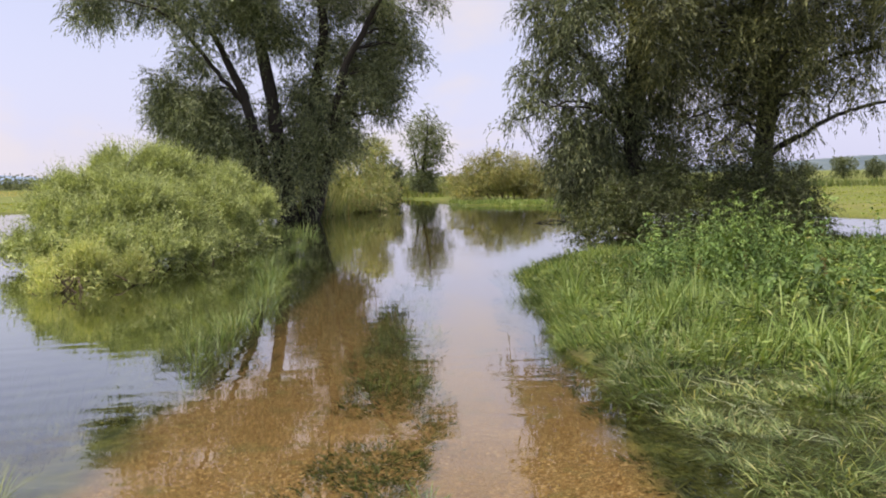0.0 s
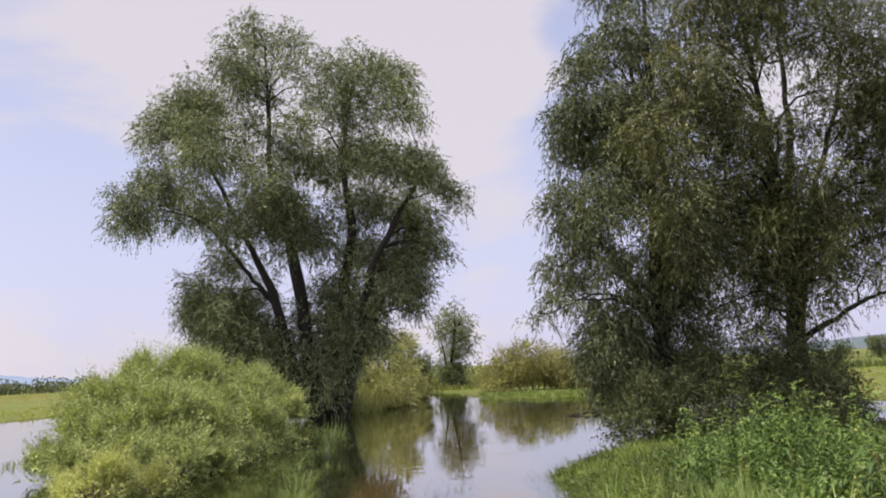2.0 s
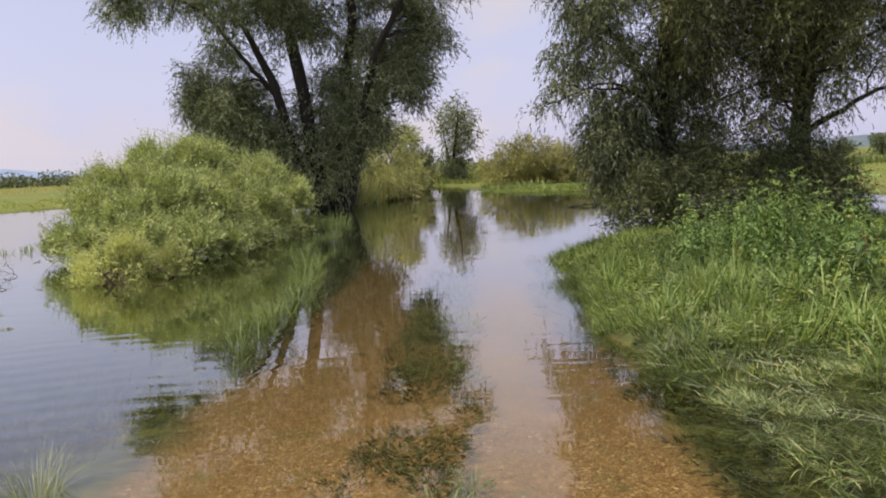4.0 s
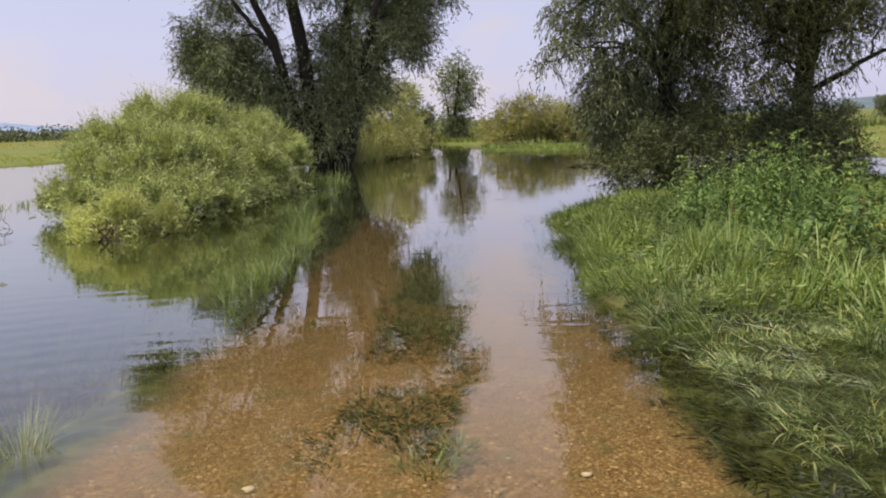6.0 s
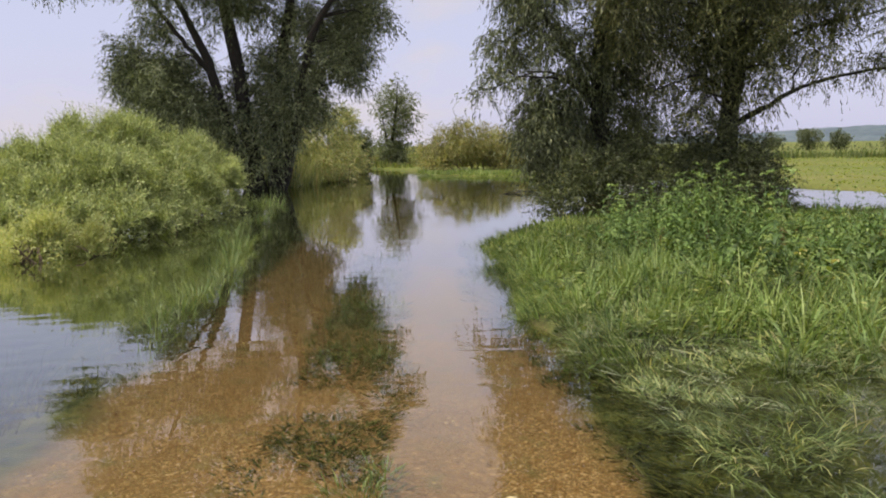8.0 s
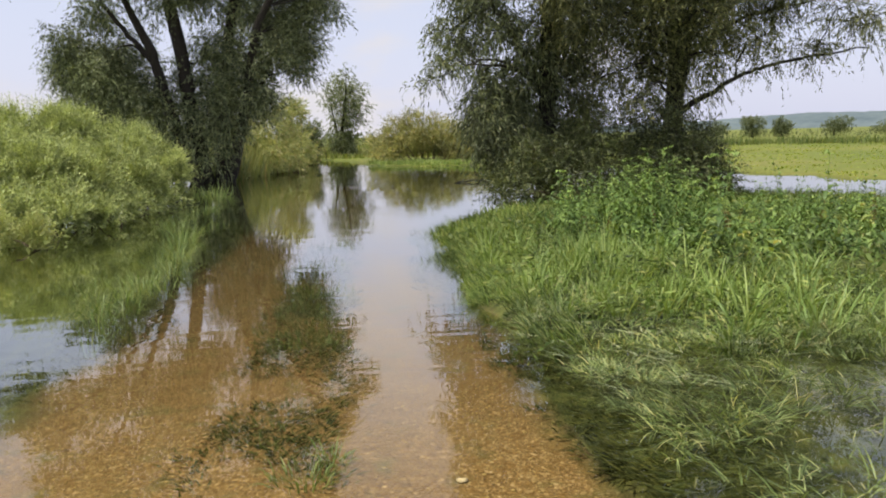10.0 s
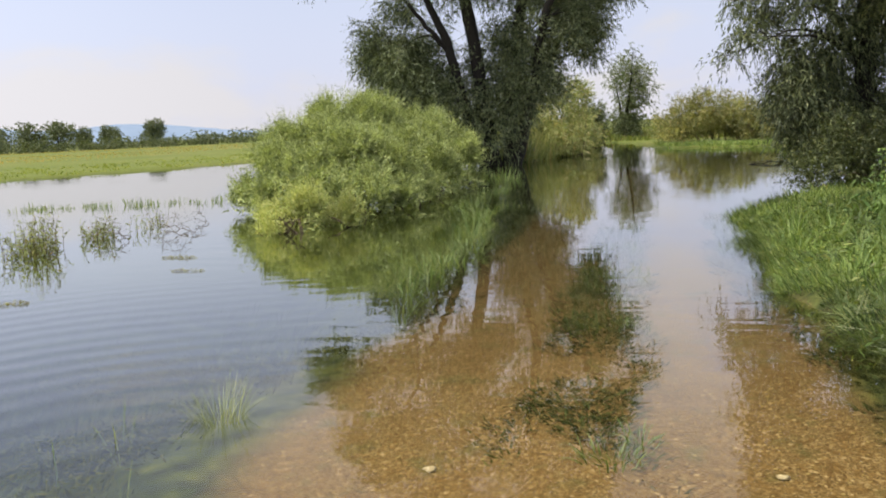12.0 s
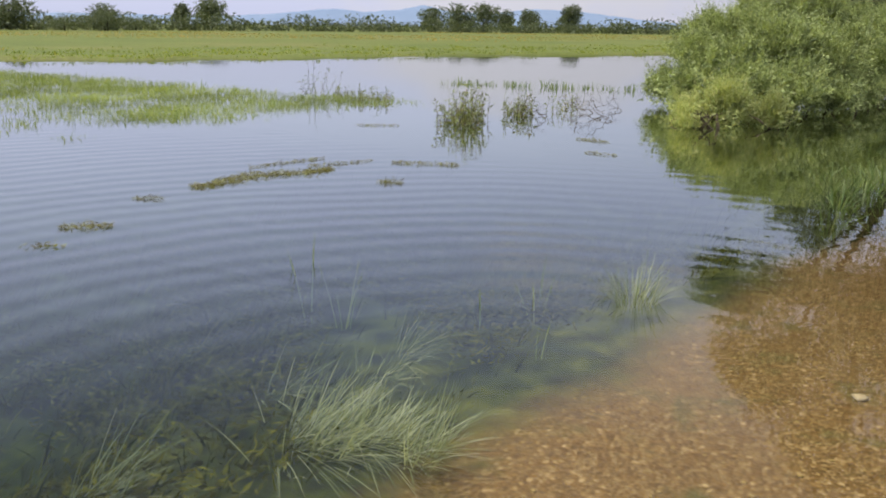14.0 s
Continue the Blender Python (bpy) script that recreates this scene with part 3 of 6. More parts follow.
def willow(name, base, stems, lobes, seed, leaf_mat, label, sprays, leaves_each=16, twig=0.8, leaf_len=0.2, leaf_wid=0.035, hang=0.6, girth=0.3, level=0.6, extra=()):
    """A tree: stems as lines of (x, y, z, thickness), a crown of clumps (x, y, z, rx, ry, rz), limbs from stem to clump."""
    rng = np.random.default_rng(seed)
    thing = new(name)
    thing.matrix_basis = Matrix.Translation(base)
    tagged(thing, label, "tree")
    lines = []
    for i, s in enumerate(stems):
        s = np.asarray(s, float)
        c = curve(s[:, :3], 22, 0.02, rng)
        r = np.interp(np.linspace(0, 1, 22), np.linspace(0, 1, len(s)), s[:, 3])
        r = r * (1 + 0.07 * rng.normal(size=22))
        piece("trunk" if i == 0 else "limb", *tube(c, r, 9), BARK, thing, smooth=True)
        lines.append((c, r))
    pts = np.concatenate([c for c, _ in lines])
    prad = np.concatenate([r for _, r in lines])
    lob = np.asarray(lobes, float)
    boughs = []
    hubs = []
    for cx, cy, cz, rx, ry, rz in lob[::5]:
        tip = np.array([cx, cy, cz])
        score = np.linalg.norm(pts - tip, axis=1) + 1.1 * np.maximum(0, pts[:, 2] - cz + 0.8 * rz)
        k = int(np.argmin(score))
        mid = (pts[k] * 0.55 + tip * 0.45) + np.array([0, 0, 0.16 * np.linalg.norm(tip - pts[k])]) + rng.normal(size=3) * 0.12
        c = curve([pts[k], mid, tip], 9, 0.03, rng)
        piece("branch", *tube(c, np.linspace(min(prad[k] * 0.5, 0.045), 0.012, 9), 5), BARK, thing, smooth=True)
        hubs.append(c[3:])
    hub = np.concatenate(hubs)
    for row in np.delete(lob, np.s_[::5], 0):
        tip = row[:3]
        a = hub[int(np.argmin(np.linalg.norm(hub - tip, axis=1) + rng.uniform(0, 0.25, len(hub))))]
        boughs.append(tube(curve([a, (a + tip) / 2 + np.array([0, 0, 0.08]), tip], 6, 0.02, rng), np.linspace(0.013, 0.005, 6), 4))
    tagged(piece("brushwood", *joined(boughs), BARK, thing, smooth=True), kind="stuff")
    (v, f), tw, start, pick = leafy_sprays(lob[:, :3], lob[:, 3:], sprays, rng, twig, leaves_each, leaf_len, leaf_wid, hang, 0.6, level, low=0.28)
    for group in extra:
        ex = np.asarray(group, float)
        (v2, f2), tw2, _, _ = leafy_sprays(ex[:, :3], ex[:, 3:6], int(ex[0, 6]), rng, twig * 0.9, leaves_each, leaf_len, leaf_wid, hang * 1.4, 0.6, level)
        v, f = joined([(v, f), (v2, f2)])
        tw = np.concatenate([tw, tw2])
    piece("crown", v, f, leaf_mat, thing)
    tagged(piece("brush", *thin_twigs(tw[::6], 0.006), BARK, thing), kind="stuff")
    return thing


def clumps(rows, y, seed, spread, squash=1.0, back=0.0):
    """Crown clumps from (x, z, radius), scattered in depth round y, with looser growth between neighbours."""
    rng = np.random.default_rng(seed)
    out, mains = [], []
    for x, z, r in rows:
        yy = y + back + rng.uniform(-spread, spread)
        x, z = x * yy / y, 1.7 + (z - 1.7) * yy / y
        mains.append((x, yy, z, r))
        out.append((x, yy, z, r * 0.8, r * 1.1, r * 0.72 * squash))
        for _ in range(4):
            o = unit(rng.normal(size=3)) * r * rng.uniform(0.55, 1.1)
            k = rng.uniform(0.36, 0.62) * r
            out.append((x + o[0], yy + o[1] * 1.5, z + o[2] * 0.9, k * 1.15, k * 1.3, k * 0.9))
    for i, (xa, ya, za, ra) in enumerate(mains):
        for xb, yb, zb, rb in mains[:i]:
            if math.hypot(xa - xb, za - zb) < 1.12 * (ra + rb):
                u, k = rng.uniform(0.35, 0.65), (ra + rb) * 0.27
                out.append((xa + u * (xb - xa), ya + u * (yb - ya), za + u * (zb - za), k, k * 1.4, k))
    return out


LEFT_TOP = [(-7.7, 15.2, 0.9), (-8.8, 14.8, 0.8), (-6.5, 15.0, 0.7), (-8.0, 13.7, 0.7), (-9.2, 14.1, 0.57), (-10.7, 13.2, 0.83), (-11.2, 12.4, 1.0), (-9.8, 12.6, 0.83), (-12.0, 12.1, 0.75), (-12.5, 11.3, 0.55),
            (-10.5, 11.6, 0.88), (-4.7, 13.7, 0.92), (-3.5, 13.9, 0.88), (-2.4, 13.5, 0.88), (-5.6, 12.8, 0.83), (-4.3, 12.3, 0.83), (-2.5, 12.2, 0.77), (-6.1, 11.8, 0.61), (-1.6, 11.5, 0.53), (-8.7, 13.0, 0.5), (-8.4, 12.0, 0.55), (-6.9, 13.9, 0.4), (-7.6, 12.7, 0.4), (-7.3, 11.4, 0.55)]
LEFT_MIDDLE = [(-13.0, 8.8, 0.83), (-13.5, 8.1, 0.57), (-12.5, 9.7, 0.61), (-12.6, 7.8, 0.5), (-11.6, 9.4, 0.83), (-10.7, 10.3, 1.05), (-9.3, 10.7, 1.0), (-10.3, 8.6, 0.96), (-11.2, 8.1, 0.57), (-9.3, 7.8, 0.83), (-8.0, 9.1, 1.14),
               (-6.7, 8.0, 1.14), (-6.4, 10.2, 0.92), (-5.0, 9.7, 1.05), (-7.8, 7.4, 0.88), (-5.7, 6.9, 0.92), (-3.7, 10.1, 1.1), (-2.4, 9.8, 1.05), (-1.5, 9.9, 0.88), (-0.8, 8.8, 0.61), (-0.1, 8.3, 0.44)]
LEFT_SIDE = [(-2.6, 8.2, 1.05), (-1.5, 7.5, 0.92), (-4.0, 8.1, 1.05), (-1.1, 6.5, 0.66), (-2.2, 6.2, 0.88), (-2.7, 5.0, 0.75), (-1.6, 5.0, 0.61), (-2.1, 4.1, 0.48), (-2.9, 5.8, 0.83), (-4.0, 6.3, 0.83), (-3.5, 4.4, 0.7),
             (-4.1, 3.2, 0.79), (-5.0, 5.0, 0.83), (-5.2, 3.6, 0.83)]
LEFT_LOW = [(-9.6, 6.1, 0.75), (-10.5, 5.0, 0.79), (-10.6, 4.2, 0.66), (-9.4, 4.3, 0.96), (-10.3, 3.4, 0.79), (-8.5, 3.5, 0.88), (-9.0, 2.4, 0.79), (-7.8, 2.3, 0.79), (-5.9, 2.2, 0.83), (-4.8, 2.1, 0.57), (-6.6, 1.1, 0.66),
            (-7.2, 3.1, 0.75), (-6.2, 3.9, 0.5), (-9.9, 2.6, 0.57), (-8.1, 4.9, 0.45)]
LEFT_STEMS = [[(-5.75, 33, -0.2, 0.30), (-6.23, 33, 2.64, 0.25), (-6.5, 33, 5.2, 0.24), (-7.0, 33.1, 7.6, 0.17), (-7.54, 33, 9.6, 0.12), (-7.6, 33, 12.2, 0.08), (-7.7, 33, 15.2, 0.03)],
              [(-6.05, 32.6, -0.1, 0.24), (-6.79, 32.6, 2.2, 0.22), (-7.3, 32.5, 4.4, 0.17), (-7.83, 32.4, 5.8, 0.14), (-8.7, 32.3, 7.6, 0.1), (-9.8, 32.3, 10.0, 0.06), (-10.9, 32.3, 12.4, 0.03)],
              [(-5.3, 33.3, -0.1, 0.29), (-5.0, 33.4, 3.0, 0.24), (-4.83, 33.5, 5.2, 0.21), (-4.43, 33.4, 7.4, 0.16), (-4.7, 33.4, 10.2, 0.1), (-4.2, 33.4, 13.6, 0.03)],
              [(-5.0, 32.9, -0.1, 0.22), (-4.13, 32.8, 3.0, 0.2), (-3.6, 32.6, 5.6, 0.15), (-2.2, 32.6, 8.2, 0.09), (-1.3, 32.6, 9.6, 0.04)],
              [(-6.2, 33.5, -0.1, 0.2), (-7.67, 33.6, 2.3, 0.17), (-8.5, 33.7, 4.1, 0.12), (-9.4, 33.7, 5.0, 0.08), (-10.5, 33.7, 4.7, 0.03)],
              [(-7.3, 32.5, 4.4, 0.11), (-8.3, 32.2, 5.6, 0.08), (-9.9, 32.0, 7.6, 0.06), (-11.6, 31.9, 8.3, 0.02)]]
LEFT_SKIRT = [(-5.6, 32.6, 2.2, 1.2, 1.2, 1.0, 4600), (-9.1, 32.6, 4.0, 1.3, 1.3, 1.0, 0), (-8.4, 32.4, 2.7, 1.2, 1.2, 0.9, 0), (-10.2, 32.8, 4.7, 0.8, 1.0, 0.8, 0), (-4.25, 32.6, 3.6, 1.0, 1.2, 1.0, 0), (-3.5, 32.6, 2.8, 0.8, 1.0, 0.7, 0), (-4.2, 32.8, 4.9, 1.1, 1.2, 1.0, 0), (-5.9, 31.9, 1.4, 1.1, 0.7, 0.8, 0), (-6.9, 32.0, 2.0, 0.9, 0.7, 0.8, 0), (-4.8, 32.0, 1.9, 0.9, 0.7, 0.8, 0), (-7.6, 32.2, 1.3, 0.8, 0.7, 0.8, 0), (-5.2, 32.0, 0.8, 0.7, 0.6, 0.5, 0), (-6.8, 32.6, 2.6, 1.1, 1.2, 1.0, 0), (-4.6, 32.8, 2.8, 1.0, 1.2, 1.1, 0), (-7.8, 32.8, 3.4, 1.1, 1.2, 1.0, 0), (-5.6, 33.6, 4.4, 1.3, 1.2, 1.2, 0), (-4.2, 33.2, 5.0, 1.2, 1.2, 1.2, 0),
              (-5.4, 33.6, 7.0, 1.3, 1.2, 1.2, 0), (-9.2, 33.2, 5.1, 0.9, 0.9, 0.7, 0), (-9.9, 33.4, 4.2, 0.7, 0.8, 0.7, 0), (-8.7, 33.2, 4.3, 0.9, 0.9, 0.8, 0), (-9.0, 33.0, 6.3, 0.8, 0.9, 0.6, 0), (-2.8, 33.3, 5.2, 0.8, 0.8, 1.0, 0), (-9.3, 33.2, 3.0, 0.9, 0.9, 0.7, 0),
              (-8.2, 34.0, 5.2, 0.7, 0.6, 0.7, 0), (-7.7, 34.0, 6.4, 0.8, 0.6, 0.6, 0), (-7.3, 34.0, 4.2, 0.6, 0.6, 0.7, 0)]
willow("willow_tree", (-5.6, 33, 0), LEFT_STEMS, clumps(LEFT_TOP + LEFT_MIDDLE, 33, 5, 3.3, 0.92, -0.4) + clumps(LEFT_SIDE + LEFT_LOW, 33, 15, 1.2, 0.92, 0.9), 11, WILLOW, "tall grey-green willow with several dark stems standing in water", 34000, 10, twig=0.55, leaf_len=0.142, leaf_wid=0.036, hang=0.38, level=0.8, extra=[LEFT_SKIRT])

R1_HIGH = [(2.88, 8.5, 0.46), (2.58, 7.5, 0.43), (2.48, 6.6, 0.43), (2.38, 5.6, 0.43), (2.48, 4.7, 0.36), (2.2, 3.9, 0.41), (2.1, 3.1, 0.26), (1.7, 2.8, 0.14), (3.3, 8.9, 0.54), (3.25, 7.7, 0.59), (3.25, 6.5, 0.59), (3.25, 5.5, 0.59), (2.95, 4.4, 0.44),
           (2.5, 3.5, 0.31), (3.4, 3.9, 0.28), (4.1, 9.6, 0.54), (4.6, 8.8, 0.59), (4.0, 7.8, 0.59), (4.1, 6.7, 0.65), (4.0, 5.6, 0.57), (4.2, 10.6, 0.75), (4.9, 11.2, 0.75)]
R1_LOW = [(3.0, 2.7, 0.41), (2.8, 2.0, 0.43), (3.2, 1.5, 0.46), (3.5, 2.4, 0.44), (3.8, 1.7, 0.46), (4.6, 2.6, 0.31), (5.0, 3.1, 0.31), (5.1, 2.2, 0.28), (3.5, 0.9, 0.46), (2.9, 1.1, 0.23), (4.4, 1.9, 0.31), (4.9, 1.6, 0.34), (4.7, 3.7, 0.31)]
R1_STEMS = [[(4.35, 19.5, -0.1, 0.28), (4.4, 19.5, 2.6, 0.2), (4.42, 19.5, 4.0, 0.18), (4.4, 19.4, 5.7, 0.13), (4.1, 19.3, 8.6, 0.03)],
            [(4.42, 19.5, 2.9, 0.15), (4.8, 19.6, 5.4, 0.11), (4.6, 19.6, 8.8, 0.07), (4.7, 19.6, 10.8, 0.02)],
            [(4.38, 19.5, 2.2, 0.10), (3.6, 19.2, 3.7, 0.06), (2.7, 19.0, 4.8, 0.03)]]
R1_SKIRT = [(3.3, 19.2, 2.7, 0.6, 0.6, 0.6, 1800), (3.3, 19.0, 1.9, 0.6, 0.6, 0.6, 0), (3.9, 19.0, 2.9, 0.6, 0.6, 0.6, 0), (4.4, 19.2, 4.0, 0.8, 0.7, 0.6, 0), (3.9, 18.9, 1.2, 0.6, 0.6, 0.5, 0), (3.6, 19.2, 3.6, 0.7, 0.6, 0.6, 0), (3.0, 19.1, 1.9, 0.45, 0.5, 0.5, 0), (3.8, 19.2, 1.8, 0.5, 0.5, 0.6, 0), (4.8, 19.3, 3.4, 0.4, 0.5, 0.6, 0)]
willow("willow_tree", (4.35, 19.5, 0), R1_STEMS, clumps(R1_HIGH, 19.4, 6, 1.6, 1.0, -0.2) + clumps(R1_LOW, 19.4, 16, 0.7, 1.0, 0.5), 12, WILLOW_DARK, "dark drooping willow with a leaning trunk on the bank", 9600, 13, twig=0.45, leaf_len=0.104, leaf_wid=0.026, hang=0.75, level=1.0, extra=[R1_SKIRT])

R2_HIGH = [(4.8, 7.7, 0.62), (5.5, 8.3, 0.62), (6.3, 7.9, 0.56), (4.7, 6.6, 0.66), (5.7, 6.8, 0.66), (6.4, 6.8, 0.6), (4.9, 5.5, 0.6), (5.8, 5.5, 0.6), (6.6, 5.7, 0.54), (4.7, 4.6, 0.48), (5.4, 4.5, 0.52), (6.3, 4.6, 0.52), (6.9, 4.2, 0.4),
           (5.1, 3.7, 0.33), (5.9, 3.7, 0.3), (6.6, 3.6, 0.25), (6.0, 9.0, 0.4), (5.4, 9.0, 0.42), (5.8, 10.4, 0.9), (7.7, 10.6, 1.1), (9.5, 10.2, 1.0), (8.7, 11.6, 0.95)]
R2_SIDE = [(8.4, 8.9, 0.46), (9.0, 8.1, 0.56), (8.3, 7.6, 0.48), (9.6, 8.9, 0.51), (9.3, 7.1, 0.56), (8.6, 6.5, 0.48), (9.4, 5.9, 0.46), (8.0, 5.8, 0.35), (8.7, 5.2, 0.43), (8.0, 4.7, 0.43), (9.1, 4.7, 0.35), (7.9, 6.6, 0.3), (7.8, 8.8, 0.28),
           (8.3, 4.1, 0.25), (9.2, 3.6, 0.25), (7.1, 9.3, 0.3), (6.9, 8.4, 0.3), (5.6, 2.8, 0.22), (6.1, 2.7, 0.23), (6.4, 2.2, 0.2), (8.1, 3.2, 0.2), (7.3, 5.2, 0.4), (7.2, 6.6, 0.35)]
R2_INNER = [(7.2, 4.7, 0.42), (7.8, 5.3, 0.42), (8.4, 4.6, 0.45), (8.9, 5.5, 0.4), (7.0, 3.5, 0.36), (8.6, 3.7, 0.3), (9.6, 5.1, 0.45), (10.0, 6.2, 0.5), (7.6, 4.0, 0.34), (6.7, 5.0, 0.4), (9.4, 4.3, 0.3), (8.1, 3.6, 0.26), (6.8, 2.9, 0.24)]
R2_FAR = [(10.2, 7.4, 0.9), (11.4, 6.7, 0.8), (10.2, 5.5, 0.6), (12.0, 5.2, 0.5), (11.6, 4.0, 0.35), (10.6, 3.4, 0.25), (10.6, 8.8, 0.8)]
R2_STEMS = [[(7.42, 20, -0.1, 0.33), (7.58, 20, 2.0, 0.25), (7.65, 20, 3.3, 0.2), (7.5, 19.9, 4.7, 0.14), (7.26, 19.7, 6.7, 0.1), (6.9, 19.4, 8.9, 0.05), (6.6, 19.3, 10.6, 0.02)],
            [(7.65, 20, 2.8, 0.17), (7.72, 20.1, 4.2, 0.14), (7.81, 20.2, 5.6, 0.11), (8.03, 20.2, 7.1, 0.08), (7.97, 20.2, 9.1, 0.05), (8.2, 20.2, 11.2, 0.02)],
            [(7.66, 20, 2.6, 0.13), (7.91, 20, 4.0, 0.1), (8.41, 20, 5.6, 0.075), (8.99, 20, 7.3, 0.05), (9.41, 20, 9.3, 0.025)],
            [(7.6, 20, 1.85, 0.09), (7.9, 20, 2.1, 0.08), (8.53, 19.95, 2.46, 0.06), (9.36, 19.9, 2.9, 0.048), (9.8, 19.9, 3.02, 0.04), (11.1, 19.8, 3.25, 0.028), (12.3, 19.8, 3.45, 0.018)],
            [(7.65, 20, 2.6, 0.075), (7.95, 20, 3.3, 0.062), (8.68, 20.1, 3.86, 0.05), (9.24, 20.2, 4.17, 0.042), (10.4, 20.3, 4.45, 0.028), (12.0, 20.4, 4.8, 0.02)],
            [(7.7, 20, 4.2, 0.06), (8.0, 20, 4.7, 0.055), (8.9, 20.1, 5.8, 0.042), (9.5, 20.2, 6.46, 0.032), (10.6, 20.3, 7.1, 0.015)]]
R2_HEART = [(5.6, 19.8, 4.3, 0.6, 0.5, 0.5, 2200), (5.25, 19.4, 2.5, 0.4, 0.5, 0.75, 0), (5.8, 19.5, 3.0, 0.45, 0.5, 0.6, 0), (6.5, 19.4, 2.7, 0.35, 0.5, 0.7, 0), (6.9, 19.5, 3.2, 0.4, 0.5, 0.6, 0), (5.0, 19.5, 3.4, 0.5, 0.5, 0.6, 0), (8.1, 19.6, 3.2, 0.4, 0.5, 0.5, 0), (6.3, 20.0, 4.5, 0.6, 0.5, 0.5, 0), (6.9, 19.8, 4.3, 0.6, 0.5, 0.5, 0), (7.5, 20.2, 4.8, 0.6, 0.5, 0.6, 0), (8.1, 20.0, 4.5, 0.5, 0.5, 0.5, 0), (6.0, 20.0, 3.6, 0.45, 0.5, 0.4, 0), (7.0, 20.1, 3.6, 0.45, 0.5, 0.4, 0), (7.7, 20.0, 3.8, 0.4, 0.5, 0.4, 0), (5.2, 19.8, 4.0, 0.45, 0.5, 0.45, 0), (6.6, 20.0, 5.4, 0.6, 0.5, 0.5, 0), (7.7, 20.2, 5.7, 0.5, 0.5, 0.5, 0)]
R2_FEATHER = [(8.8, 19.6, 4.75, 0.9, 0.8, 0.5, 1000), (9.7, 19.8, 4.3, 0.8, 0.7, 0.4, 0), (9.2, 19.8, 3.6, 0.7, 0.6, 0.3, 0), (10.3, 19.8, 4.7, 0.8, 0.7, 0.4, 0), (8.2, 19.6, 4.0, 0.6, 0.6, 0.5, 0), (8.3, 19.5, 3.0, 0.4, 0.5, 0.6, 0), (9.6, 19.7, 3.2, 0.6, 0.5, 0.25, 0), (10.6, 19.7, 3.3, 0.7, 0.5, 0.3, 0),
              (7.0, 19.2, 2.4, 0.5, 0.5, 0.6, 0), (7.9, 19.2, 2.2, 0.4, 0.5, 0.5, 0), (11.6, 19.8, 4.2, 0.8, 0.6, 0.4, 0), (11.0, 19.8, 5.2, 0.8, 0.6, 0.4, 0), (7.6, 19.3, 3.4, 0.4, 0.4, 0.6, 0)]
willow("willow_tree", (7.55, 20, 0), R2_STEMS, clumps([(a, b, r * 1.22) for a, b, r in R2_HIGH] + R2_SIDE + R2_FAR, 19.0, 7, 2.0, 1.0, -0.2) + clumps([(a, b, r * 1.25) for a, b, r in R2_INNER], 19.0, 17, 0.7, 1.0, 1.2), 13, OLIVE, "broad olive-green willow with a forked trunk and a long low limb", 19000, 12, twig=0.5, leaf_len=0.102, leaf_wid=0.026, hang=0.4, level=0.9, extra=[R2_FEATHER, R2_HEART])


